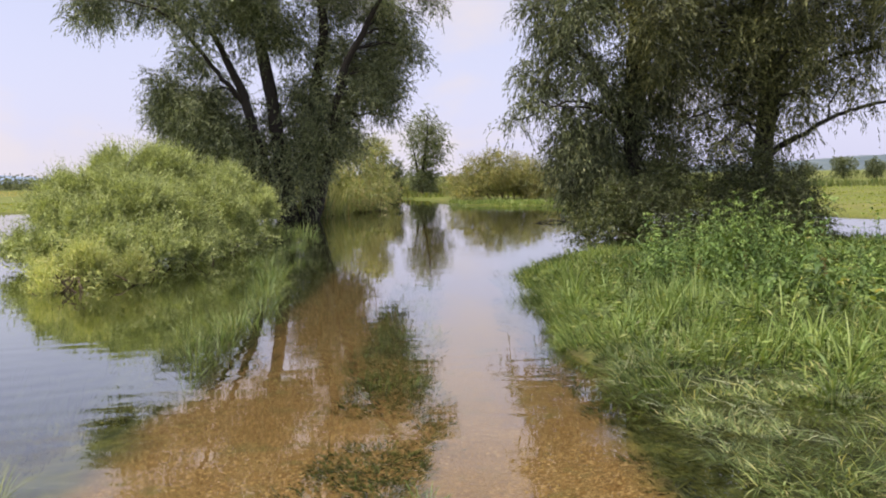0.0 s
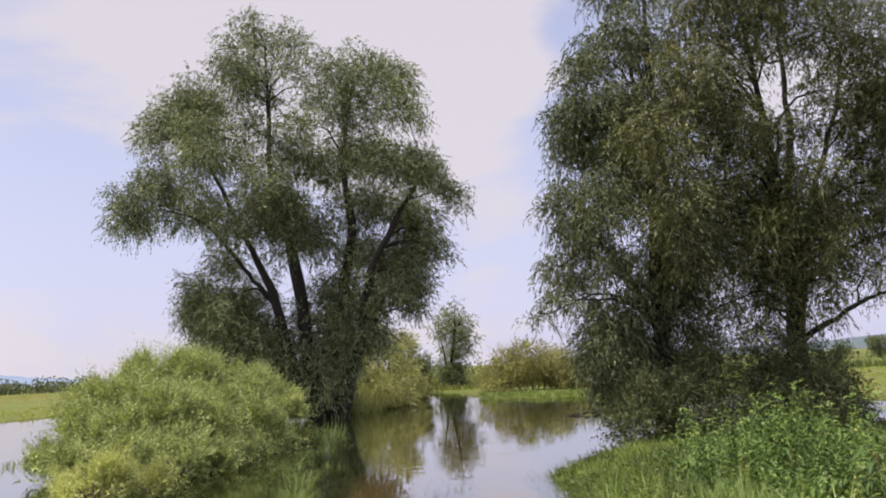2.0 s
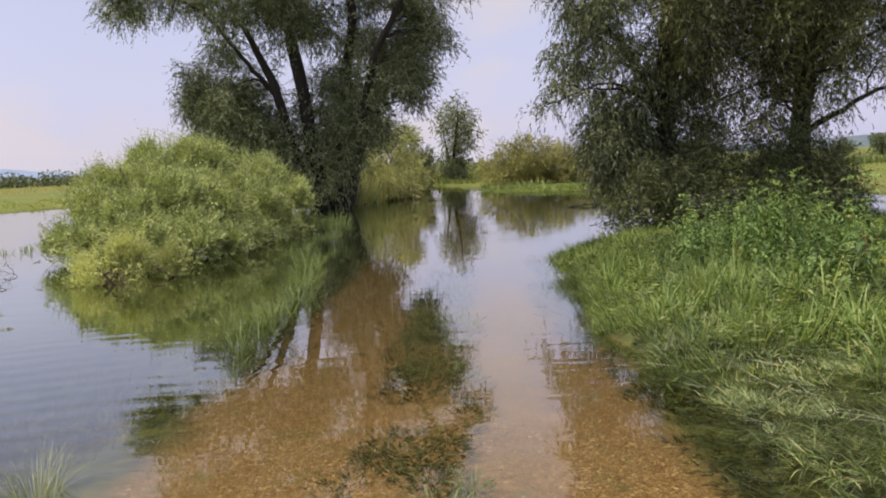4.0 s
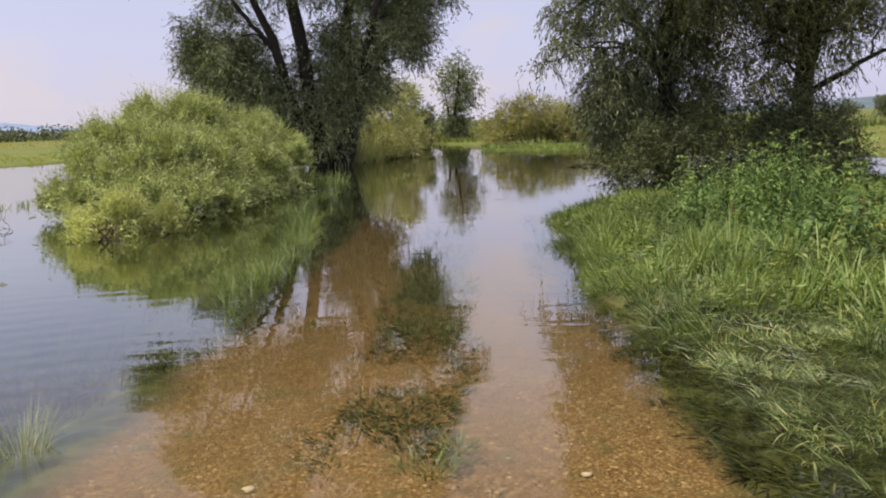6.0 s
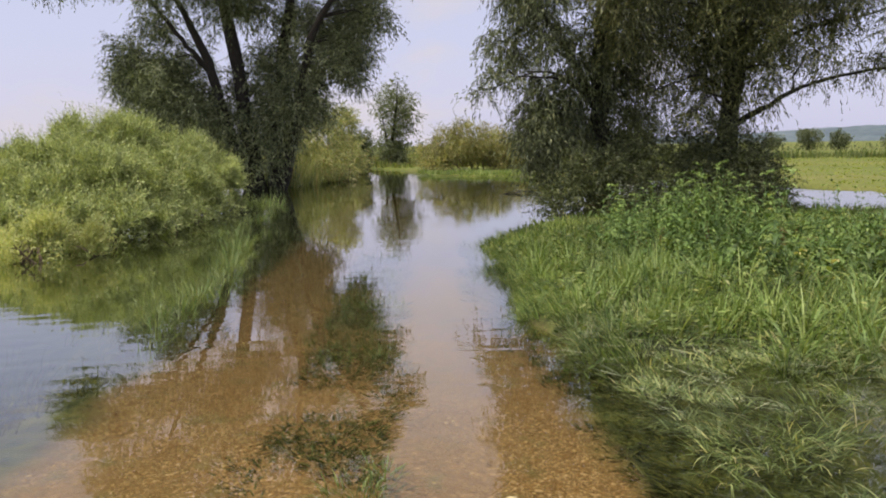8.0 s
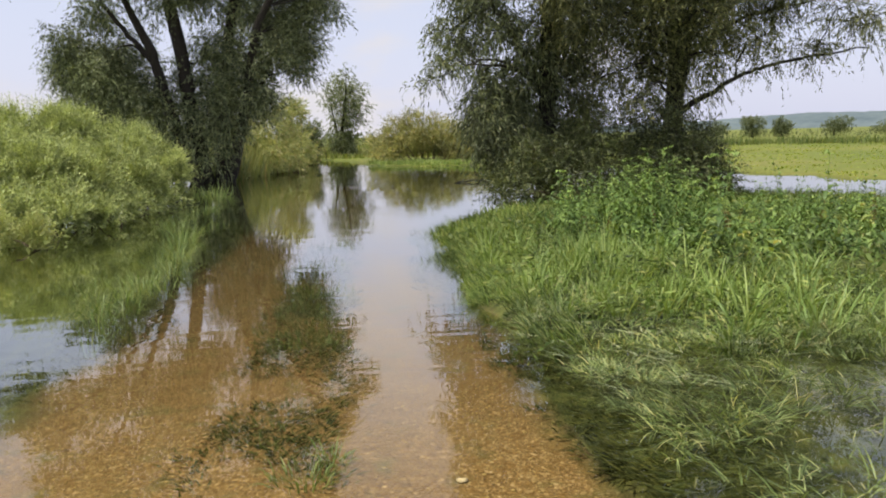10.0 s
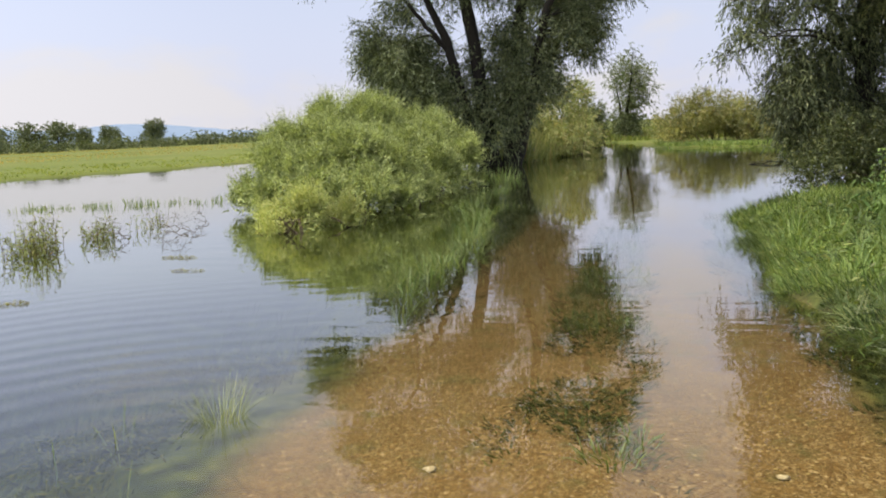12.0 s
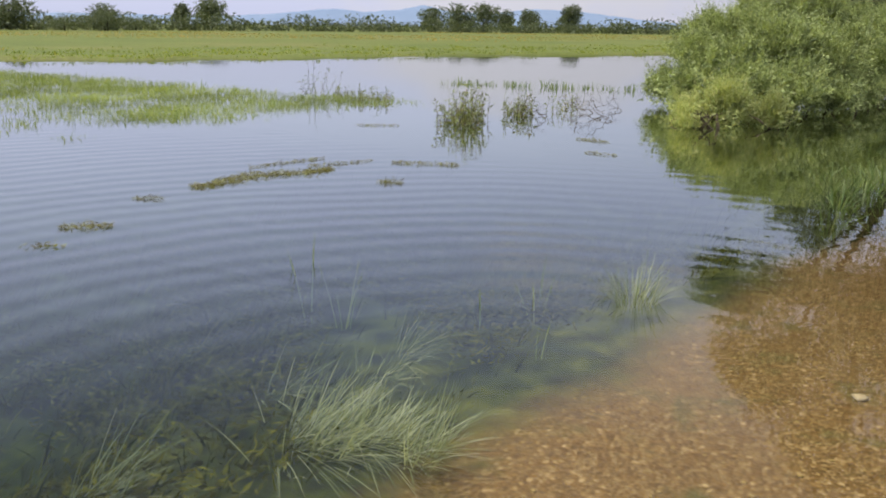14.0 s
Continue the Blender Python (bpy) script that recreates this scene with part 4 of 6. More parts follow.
def bush(name, lobes, seed, mat, label, sprays, leaves_each, twig, leaf_len, leaf_wid, hang=0.1, stems=40, category="bush", spread=1.1, shoots=0, shoot_len=0.5, level=0.0, up=0.15, loose=0.75):
    """A many-stemmed shrub: clumps (x, y, z, rx, ry, rz) of upright shoots over bent stems."""
    rng = np.random.default_rng(seed)
    lob = np.asarray(lobes, float)
    sub = []
    for row in lob:
        for _ in range(5):
            o = unit(rng.normal(size=3))
            sub.append((*(row[:3] + o * row[3:] * rng.uniform(0.55, 0.83)), *(row[3:] * rng.uniform(0.27, 0.42))))
    lob = np.concatenate([lob * np.array([1, 1, 1, 0.84, 0.84, 0.84]), np.array(sub)])
    base = (float(lob[:, 0].mean()), float(lob[:, 1].mean()), 0.0)
    thing = new(name)
    thing.matrix_basis = Matrix.Translation(base)
    tagged(thing, label, category)
    for _ in range(stems):
        k = rng.integers(len(lob))
        tip = lob[k, :3] + unit(rng.normal(size=3)) * lob[k, 3:] * 0.8
        foot = np.array([lob[k, 0], lob[k, 1], 0]) * 0.7 + np.array([base[0], base[1], 0]) * 0.3 + np.array([*rng.normal(size=2) * 0.4, 0])
        foot[2] = float(height(foot[0], foot[1])) - 0.05
        mid = (foot + tip) / 2 + np.array([0, 0, 0.15])
        piece("stem", *tube(curve([foot, mid, tip], 7, 0.02, rng), np.linspace(0.03, 0.008, 7) * (0.5 + 0.3 * lob[:, 5].max()), 5), TWIG, thing, smooth=True)
    (v, f), tw, _, _ = leafy_sprays(lob[:, :3], lob[:, 3:], sprays, rng, twig, leaves_each, leaf_len, leaf_wid, hang, spread, level, up, loose)
    if shoots:
        k = rng.integers(len(lob), size=shoots)
        o = unit(rng.normal(size=(shoots, 3)) + np.array([0, 0, 0.7]))
        start = lob[k, :3] + o * lob[k, 3:] * 0.9
        way = unit(o * 0.5 + rng.normal(size=(shoots, 3)) * 0.25 + np.array([0, 0, 0.9]))
        ln = shoot_len * rng.uniform(0.4, 1.0, (shoots, 1))
        t = np.linspace(0.1, 1, 12)[None]
        q = start[:, None] + way[:, None] * (ln * t)[..., None]
        d = way[:, None] * 0.7 + rng.normal(size=q.shape) * 0.7
        m = shoots * 12
        v2, f2 = small_leaves(q.reshape(-1, 3), d.reshape(-1, 3), leaf_len * rng.uniform(0.5, 1.0, m), leaf_wid * rng.uniform(0.7, 1.1, m), rng)
        v, f = joined([(v, f), (v2, f2)])
    low = v.reshape(-1, 3, 3)
    keep = low[:, :, 2].min(1) > 0.01
    v = low[keep].reshape(-1, 3)
    piece("crown", v, np.arange(len(v)).reshape(-1, 3), mat, thing)
    tagged(piece("brush", *thin_twigs(tw[tw[:, :, 2].min(1) > 0][::3], 0.004), TWIG, thing), kind="stuff")
    return thing


def shoot_bush(name, lobes, seed, mat, label, tufts_n, each, length, leaves_each, leaf_len, leaf_wid, fill, stems, up=0.8, wild=60, knot=0.1):
    """A shrub whose skin is made of tufts of leafy shoots that stand out from clumps (x, y, z, rx, ry, rz) to uneven lengths."""
    rng = np.random.default_rng(seed)
    lob = np.asarray(lobes, float)
    base = (float(lob[:, 0].mean()), float(lob[:, 1].mean()), 0.0)
    thing = new(name)
    thing.matrix_basis = Matrix.Translation(base)
    tagged(thing, label, "bush")
    for _ in range(stems):
        k = rng.integers(len(lob))
        tip = lob[k, :3] + unit(rng.normal(size=3)) * lob[k, 3:] * 0.8
        foot = np.array([lob[k, 0], lob[k, 1], 0]) * 0.7 + np.array([base[0], base[1], 0]) * 0.3 + np.array([*rng.normal(size=2) * 0.4, 0])
        foot[2] = float(height(foot[0], foot[1])) - 0.05
        tip[2] = max(tip[2], 0.25)
        piece("stem", *tube(curve([foot, (foot + tip) / 2 + np.array([0, 0, 0.15]), tip], 7, 0.02, rng), np.linspace(0.026, 0.007, 7), 5), TWIG, thing, smooth=True)
    heads = []
    for row in lob:
        many = max(4, int(9 * (row[3] * row[4] * row[5]) ** 0.667 / 0.1 * knot))
        o = unit(rng.normal(size=(many, 3)))
        o = o[o[:, 2] > -0.5]
        r = rng.uniform(0.14, 0.30, (len(o), 1)) * min(1.0, 1.6 * row[3:].min())
        heads.append(np.concatenate([row[:3] + o * (row[3:] - 0.55 * r), r, r, r * 0.9], 1))
    skin = np.concatenate(heads)
    deep = np.zeros(len(skin), bool)
    for row in lob:
        deep |= (((skin[:, :3] - row[:3]) / row[3:]) ** 2).sum(1) < 0.5
    full, lob = lob, skin[~deep]
    area = (lob[:, 3] * lob[:, 4] * lob[:, 5]) ** 0.667
    n = tufts_n * 6
    k = rng.choice(len(lob), size=n, p=area / area.sum())
    o = unit(rng.normal(size=(n, 3)))
    q = lob[k, :3] + o * lob[k, 3:]
    inside = np.zeros(n, bool)
    for row in np.concatenate([lob, full * [1, 1, 1, 0.9, 0.9, 0.9]]):
        inside |= (((q - row[:3]) / row[3:]) ** 2).sum(1) < 0.86
    ok = ~inside & (q[:, 2] > 0.03)
    q, o, k = q[ok][:tufts_n], unit(o[ok] / lob[k[ok], 3:])[:tufts_n], k[ok][:tufts_n]
    n = len(q)
    push = rng.uniform(-0.32, 0.10, (n, 1))
    q = q + o * push
    axis = unit(o * 0.75 + np.array([0, 0, up]) + rng.normal(size=(n, 3)) * 0.2)
    vigour = rng.uniform(0.55, 1.5, (n, 1)) ** 1.3
    a = unit(axis[:, None] + rng.normal(size=(n, each, 3)) * 0.30).reshape(-1, 3)
    s = (q[:, None] + rng.normal(size=(n, each, 3)) * 0.05).reshape(-1, 3)
    ln = (length * vigour * rng.uniform(0.5, 1.15, (n, each))).reshape(-1, 1)
    if wild:
        w = rng.integers(n, size=wild)
        w = w[q[w, 2] > 0.55 * q[:, 2].max()] if wild > 30 else w
        a = np.concatenate([a, unit(axis[w] + np.array([0, 0, 0.8]) + rng.normal(size=(len(w), 3)) * 0.15)])
        s = np.concatenate([s, q[w]])
        ln = np.concatenate([ln, length * rng.uniform(1.2, 2.3, (len(w), 1))])
    t = np.linspace(0.12, 1, leaves_each)[None]
    m = len(s)
    bow = rng.normal(size=(m, 3)) * 0.12
    pts = s[:, None] + a[:, None] * (ln * t)[..., None] + bow[:, None] * (ln * t**2)[..., None]
    side = unit(np.cross(a, rng.normal(size=(m, 3))))
    other = np.cross(a, side)
    ph = np.arange(leaves_each) * 2.4 + rng.uniform(0, 6.28, (m, 1))
    d = a[:, None] * 1.1 + side[:, None] * np.cos(ph)[..., None] * 0.62 + other[:, None] * np.sin(ph)[..., None] * 0.62
    size = leaf_len * (1.1 - 0.5 * t) * rng.uniform(0.7, 1.25, (m, leaves_each))
    v, f = small_leaves(pts.reshape(-1, 3), d.reshape(-1, 3), size.ravel(), leaf_wid * (size / leaf_len).ravel(), rng, 0.12, 1.2)
    core = full * np.array([1, 1, 1, 0.84, 0.84, 0.84])
    (v2, f2), tw, _, _ = leafy_sprays(core[:, :3], core[:, 3:], fill, rng, 0.3, 8, leaf_len, leaf_wid * 1.1, 0.0, 1.0, 0.6, 0.3, 0.8)
    v, f = joined([(v, f), (v2, f2)])
    low = v.reshape(-1, 3, 3)
    v = low[low[:, :, 2].min(1) > 0.01].reshape(-1, 3)
    piece("crown", v, np.arange(len(v)).reshape(-1, 3), mat, thing)
    tw = np.concatenate([tw, np.stack([s, s + a * ln * 0.5, s + a * ln], 1)])
    tagged(piece("brush", *thin_twigs(tw[tw[:, :, 2].min(1) > 0][::5], 0.004), mat, thing), kind="stuff")
    return thing


BUSH = [(-7.3, 20.3, 1.25, 1.0, 1.3, 1.05), (-6.7, 21.2, 1.2, 1.0, 1.3, 1.05), (-6.0, 21.6, 1.0, 0.9, 1.2, 0.95), (-5.4, 21.6, 0.75, 0.8, 1.1, 0.9), (-4.9, 21.5, 0.6, 0.55, 1.0, 0.85), (-7.9, 18.9, 0.9, 0.8, 1.1, 0.85),
        (-7.4, 17.4, 0.75, 0.8, 1.2, 0.8), (-6.8, 18.6, 1.0, 0.9, 1.2, 0.95), (-6.2, 19.6, 1.0, 0.9, 1.2, 1.0), (-5.5, 19.9, 0.75, 0.8, 1.2, 0.85), (-5.0, 19.0, 0.5, 0.6, 1.2, 0.7)]
BUSH += [(-6.9, 15.6, 0.4, 0.8, 0.9, 0.55), (-6.2, 15.2, 0.45, 0.8, 1.0, 0.6), (-6.2, 16.9, 0.7, 0.9, 1.1, 0.8), (-5.5, 16.2, 0.5, 0.7, 1.2, 0.65), (-5.5, 17.8, 0.7, 0.8, 1.2, 0.8), (-7.45, 16.0, 0.35, 0.6, 0.7, 0.5), (-6.9, 14.6, 0.25, 0.75, 0.9, 0.45),
         (-6.0, 14.2, 0.3, 0.8, 0.8, 0.5), (-5.4, 14.4, 0.3, 0.6, 0.9, 0.5), (-5.05, 15.0, 0.12, 0.4, 0.8, 0.35), (-4.75, 16.6, 0.12, 0.4, 0.9, 0.4), (-4.55, 18.4, 0.1, 0.4, 1.0, 0.4), (-4.4, 20.2, 0.1, 0.4, 1.0, 0.4), (-4.5, 21.6, 0.1, 0.4, 0.7, 0.35)]
shoot_bush("willow_bush", BUSH, 21, SHRUB, "rounded pale green willow bush growing out of the water", 2300, 11, 0.33, 10, 0.098, 0.025, 6500, 60, wild=240, knot=0.16)
FRONT_BUSH = [(-5.55, 12.75, 0.12, 0.5, 0.42, 0.34), (-5.05, 13.0, 0.12, 0.4, 0.4, 0.3), (-6.0, 13.3, 0.1, 0.4, 0.4, 0.26), (-5.5, 12.3, 0.05, 0.35, 0.25, 0.16)]
shoot_bush("willow_bush", FRONT_BUSH, 26, PALE_SHRUB, "low yellowish willow shoots in front of the bush", 170, 8, 0.28, 11, 0.09, 0.02, 160, 20, up=1.3, wild=14, knot=0.2)
UNDER = [(3.2, 17.6, 0.3, 0.4, 0.6, 0.45), (3.7, 17.8, 0.8, 0.4, 0.6, 0.6), (4.3, 17.6, 0.6, 0.5, 0.6, 0.7), (4.9, 17.9, 1.15, 0.4, 0.6, 0.6), (5.4, 17.6, 0.6, 0.6, 0.7, 0.7), (5.8, 18.0, 1.5, 0.35, 0.5, 0.6), (6.3, 17.8, 0.8, 0.5, 0.7, 0.8),
         (6.7, 18.3, 1.6, 0.35, 0.5, 0.55), (7.1, 18.0, 0.8, 0.5, 0.7, 0.75), (7.6, 18.4, 1.15, 0.35, 0.5, 0.5), (7.9, 18.6, 0.55, 0.4, 0.6, 0.5), (5.0, 18.6, 1.8, 0.35, 0.5, 0.5), (4.6, 17.2, 0.25, 0.5, 0.5, 0.35), (5.4, 17.1, 0.25, 0.5, 0.5, 0.4), (6.2, 17.2, 0.3, 0.5, 0.5, 0.4), (7.0, 17.4, 0.3, 0.5, 0.5, 0.4), (7.7, 17.8, 0.25, 0.4, 0.5, 0.35)]
bush("willow_bush", UNDER, 22, THICKET, "grey-green willow thicket under the bank trees", 5200, 12, 0.5, 0.10, 0.024, hang=0.1, shoots=420, shoot_len=0.85, up=0.7, level=0.8)
# ---- far banks ----
FAR_TREE = [(-0.9, 6.0, 0.9), (-1.7, 5.3, 0.9), (-0.2, 5.0, 0.9), (-2.2, 4.3, 0.8), (-0.9, 4.3, 1.0), (0.2, 3.9, 0.7), (-1.5, 3.2, 0.9), (-0.6, 2.8, 0.9), (-1.6, 1.6, 0.95), (-0.9, 1.2, 0.9), (-1.9, 0.9, 0.7)]
FAR_STEMS = [[(-1.4, 65, 0.0, 0.18), (-1.4, 65, 2, 0.13), (-1.1, 65, 4, 0.09), (-0.9, 65, 6.4, 0.02)], [(-1.4, 65, 0.6, 0.1), (-1.9, 65, 2.6, 0.07), (-2.2, 65, 4.6, 0.02)]]
willow("willow_tree", (-1.4, 65, 0.1), FAR_STEMS, clumps(FAR_TREE, 65, 8, 0.8), 14, AIRY, "slender grey-green willow at the end of the track", 1500, 11, twig=0.5, leaf_len=0.19, leaf_wid=0.05, hang=0.3)
ROUND = [(1.6, 52, 0.9, 1.2, 1.5, 1.1), (2.6, 52.5, 1.5, 1.4, 1.6, 1.3), (3.8, 52.5, 1.8, 1.5, 1.8, 1.4), (5.0, 52, 1.5, 1.4, 1.6, 1.3), (6.1, 51.5, 1.1, 1.3, 1.6, 1.2), (7.2, 50.5, 0.9, 1.2, 1.5, 1.0)]
bush("willow_bush", ROUND, 23, OLIVE_BUSH, "broad round yellow-green bush behind the far bank", 3400, 12, 0.5, 0.17, 0.04, hang=0.1, up=0.5, shoots=260, shoot_len=0.7)
DARKB = [(-3.4, 54, 1.2, 0.9, 1.0, 1.2), (-3.2, 54, 2.1, 0.7, 0.8, 0.7)]
bush("willow_bush", DARKB, 24, FAR_LEAF, "small dense dark green bush by the reeds", 700, 12, 0.4, 0.18, 0.05)
FOOT = [(-1.45, 64.3, 1.0, 0.75, 0.8, 0.85), (-1.0, 64.3, 0.6, 0.6, 0.7, 0.55)]
bush("willow_bush", FOOT, 27, FAR_LEAF, "small dense dark bush at the slender willow's foot", 500, 12, 0.4, 0.18, 0.05)
REEDY = [(-4.6, 38.5, 1.0, 1.2, 1.4, 1.0), (-3.6, 40.5, 0.7, 1.0, 1.5, 0.8), (-4.2, 42, 1.9, 1.2, 1.5, 1.3), (-3.6, 44, 2.6, 0.9, 1.2, 1.0), (-5.4, 40, 1.6, 1.2, 1.5, 1.2), (-3.4, 46, 1.0, 0.9, 2.0, 1.0), (-3.3, 50, 0.7, 0.7, 2.0, 0.7)]
bush("reed_thicket", REEDY, 25, REED, "tall pale thicket of reeds and willow shoots", 2600, 12, 0.5, 0.22, 0.04, hang=0.1, category="reeds")


# ---- distance ----
def ridge(name, az0, az1, dist, profile, mat, label):
    """A long hill whose crest follows (turn, height) pairs."""
    n = 220
    az = np.linspace(az0, az1, n)
    h = np.interp(az, *np.array(profile).T) + 0.02 * dist * 0.05 * wobble(az * 3.0, az * 1.1, 2.0) * 0.6
    h = np.maximum(h, 2)
    depth = np.linspace(0, 1, 7)
    d = dist * (1 + 0.22 * depth)
    prof = np.sin(np.pi * (0.0 + depth))
    rad = np.radians(az)
    X = np.sin(rad)[:, None] * d[None]
    Y = np.cos(rad)[:, None] * d[None]
    Z = h[:, None] * prof[None] * (1 + 0.22 * 0.5) - 1.0
    i, j = np.meshgrid(np.arange(n - 1), np.arange(6), indexing="ij")
    f = np.stack([i * 7 + j, (i + 1) * 7 + j, (i + 1) * 7 + j + 1, i * 7 + j + 1], -1).reshape(-1, 4)
    ob = piece(name, np.stack([X, Y, Z], -1).reshape(-1, 3), f, mat, smooth=True)
    return tagged(ob, label, "hills", kind="structure")


ridge("mountains_north", -80, -8, 3400, [(-80, 24), (-67, 32), (-62, 38), (-57, 33), (-54, 34), (-51, 44), (-47.2, 66), (-45.3, 54), (-43, 62), (-41.3, 82), (-39.6, 56), (-37, 54), (-34, 70), (-32, 65), (-30, 54), (-28.5, 42), (-27, 32), (-25, 22), (-20, 12), (-14, 7), (-8, 2)], HAZE_FAR, "mountain ridge far behind the fields, painted in haze blue")
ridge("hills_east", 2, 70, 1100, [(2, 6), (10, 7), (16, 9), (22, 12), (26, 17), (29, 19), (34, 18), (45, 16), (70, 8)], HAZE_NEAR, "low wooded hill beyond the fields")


def far_tree(x, y, w, h, seed, label="round dark green tree at the far edge of the field"):
    """A distant round-headed tree."""
    rng = np.random.default_rng(seed)
    g = float(height(x, y))
    lobes = [(rng.uniform(-0.32, 0.32) * w, rng.uniform(-0.3, 0.3) * w, rng.uniform(0.35, 0.8) * h, w * 0.28, w * 0.28, h * 0.2) for _ in range(9)]
    lobes += [(0, 0, 0.3 * h, w * 0.36, w * 0.36, h * 0.25), (0, 0, 0.82 * h, w * 0.2, w * 0.2, h * 0.17)]
    thing = new("tree")
    thing.matrix_basis = Matrix.Translation((x, y, g))
    tagged(thing, label, "tree", group="trees along the far field edge")
    lob = np.array(lobes) + np.array([x, y, g, 0, 0, 0])
    piece("trunk", *tube([(x, y, g - 0.2), (x, y, g + 0.4 * h), (x, y, g + 0.75 * h)], [0.045 * h, 0.03 * h, 0.01 * h], 7), BARK, thing)
    (v, f), _, _, _ = leafy_sprays(lob[:, :3], lob[:, 3:], 700, rng, 0.13 * h, 7, 0.065 * h, 0.036 * h, 0.2)
    piece("crown", v, f, FAR_LEAF, thing)
    return thing


for k, (x, y, w, h) in enumerate([(-148, 172, 9, 6.2), (-139, 170, 8, 6.8), (-132, 172, 10, 6.6), (-125.5, 172, 4.2, 5.2), (-117.5, 171, 4.2, 5.2), (-107, 171, 6.5, 6.2), (-100, 180, 5, 2.5),
                                  (-156, 109, 6.5, 6.6), (-159, 104.5, 4, 5.4), (-140, 77, 5.5, 4.4), (-147, 64.5, 8, 5.6), (-134, 67, 9, 2.8), (-130, 72, 7, 3.0), (-142, 84, 8, 2.4), (55.4, 117.5, 3.6, 3.1), (58.9, 115.9, 2.8, 2.9), (64.8, 112.6, 4.2, 2.7), (51.0, 119.5, 4.0, 2.5), (71, 109, 5, 2.2), (78, 105, 4, 2.6)]):
    far_tree(x, y, w, h, 40 + k)


def hedge(name, line, h, seed, label, width=2.5, count=900, mat=None):
    """A low uneven belt of scrub along a line."""
    rng = np.random.default_rng(seed)
    pts = curve([(a, b, 0) for a, b in line], 90)
    lob = []
    for q in pts:
        hh = h * rng.uniform(0.5, 1.25)
        lob.append((q[0] + rng.normal() * width * 0.3, q[1] + rng.normal() * width * 0.3, float(height(q[0], q[1])) + hh * 0.36, width * rng.uniform(0.8, 1.5), width, hh * 0.5))
    lob = np.array(lob)
    (v, f), _, _, _ = leafy_sprays(lob[:, :3], lob[:, 3:], int(count * 2.2), rng, 0.2 * h, 7, 0.105 * h, 0.09 * h, 0.3)
    ob = piece(name, v, f, mat or FAR_LEAF)
    return tagged(ob, label, "hedge", kind="stuff")


hedge("hedgerow", [(-150, 38), (-148, 70), (-142, 110), (-120, 140), (-100, 168), (-75, 190), (-40, 205)], 3.4, 61, "low dark hedgerow along the far field", 4.0, 3400)
hedge("hedgerow", [(-185, 60), (-190, 120), (-170, 190), (-110, 215), (-60, 240)], 2.6, 62, "belt of trees behind the far field", 6.0, 3000)
hedge("hedgerow", [(6, 135), (40, 126), (75, 110), (110, 85)], 1.1, 63, "low hedge across the field below the hill", 3.5, 1500)
hedge("hedgerow", [(-30, 150), (-12, 130), (6, 130), (14, 150)], 2.4, 64, "low hedge behind the willows", 4.0, 900)


# ---- grass ----
def scatter(n, x0, x1, y0, y1, rng, keep):
    x, y = rng.uniform(x0, x1, n), rng.uniform(y0, y1, n)
    k = rng.uniform(size=n) < keep(x, y)
    x, y = x[k], y[k]
    return np.stack([x, y, height(x, y) - 0.01], -1)


def turf(name, p, h, lean, width, mat, rng, label, segs=3, az=None, curl=1.0, category="grass"):
    n = len(p)
    a = rng.uniform(0, 2 * np.pi, n) if az is None else az
    v, f = blades(p, h * rng.uniform(0.55, 1.3, n), lean * rng.uniform(0.5, 1.4, n), a, width * rng.uniform(0.6, 1.4, n), segs, rng, curl)
    ob = piece(name, v, f, mat)
    return tagged(ob, label, category, kind="stuff")


def tufts(centres, each, spread, h, lean, width, segs, rng, curl=1.0, az=None, flat=0.35, vary=0.6, fan=0.7):
    """Blades in clumps that fan out from their middles."""
    n = len(centres)
    a = rng.uniform(0, 2 * np.pi, (n, each)) if az is None else az[:, None] + rng.normal(size=(n, each)) * fan
    r = spread * np.sqrt(rng.uniform(size=(n, each)))
    p = np.repeat(centres[:, None], each, 1)
    p[..., 0] += r * np.cos(a)
    p[..., 1] += r * np.sin(a)
    big = (rng.uniform(0.6, 1.2, (n, 1)) + 0.35 * wobble(centres[:, 0], centres[:, 1], 2.3)[:, None]) * rng.uniform(0.6, 1.15, (n, each))
    ln = lean * rng.uniform(1 - vary * 1.15, 1 + vary * 0.8, (n, each))
    p, a, big, ln = p.reshape(-1, 3), a.ravel(), big.ravel(), ln.ravel()
    return blades(p, h * big, ln, a, width * rng.uniform(0.6, 1.4, len(p)), segs, rng, curl, flat)


def drowned(vf, depth=0.012):
    """Bends blades over so that none rises above the water."""
    v, f = vf
    v[:, 2] = np.where(v[:, 2] > -depth, -depth - 0.15 * np.minimum(v[:, 2] + depth, 0.05), v[:, 2])
    return v, f


def stuff(name, vf, mat, label, category="grass"):
    return tagged(piece(name, *vf, mat), label, category, kind="stuff")


FRONT = ([2.2, 2.5, 2.9, 3.4, 4.3, 6, 10], [13.5, 11.0, 9.7, 8.8, 8.0, 7.4, 7.0])


def shore(y):
    """The bank's edge towards the track."""
    return np.interp(y, [4.0, 5.0, 6.2, 7.0, 7.8, 9.2, 11.6, 12.6], [1.57, 1.5, 1.35, 1.36, 1.2, 1.09, 1.03, 0.98])


def inland(x, y):
    """How far a place lies in from the bank's edge, in metres."""
    back = np.interp(x, [1.0, 1.75, 3.0, 5.0, 8.5], [13.3, 15.0, 17.5, 21.5, 22.0])
    return np.clip(np.minimum(x - shore(y), 0.6 * (back - y)), 0, 9)



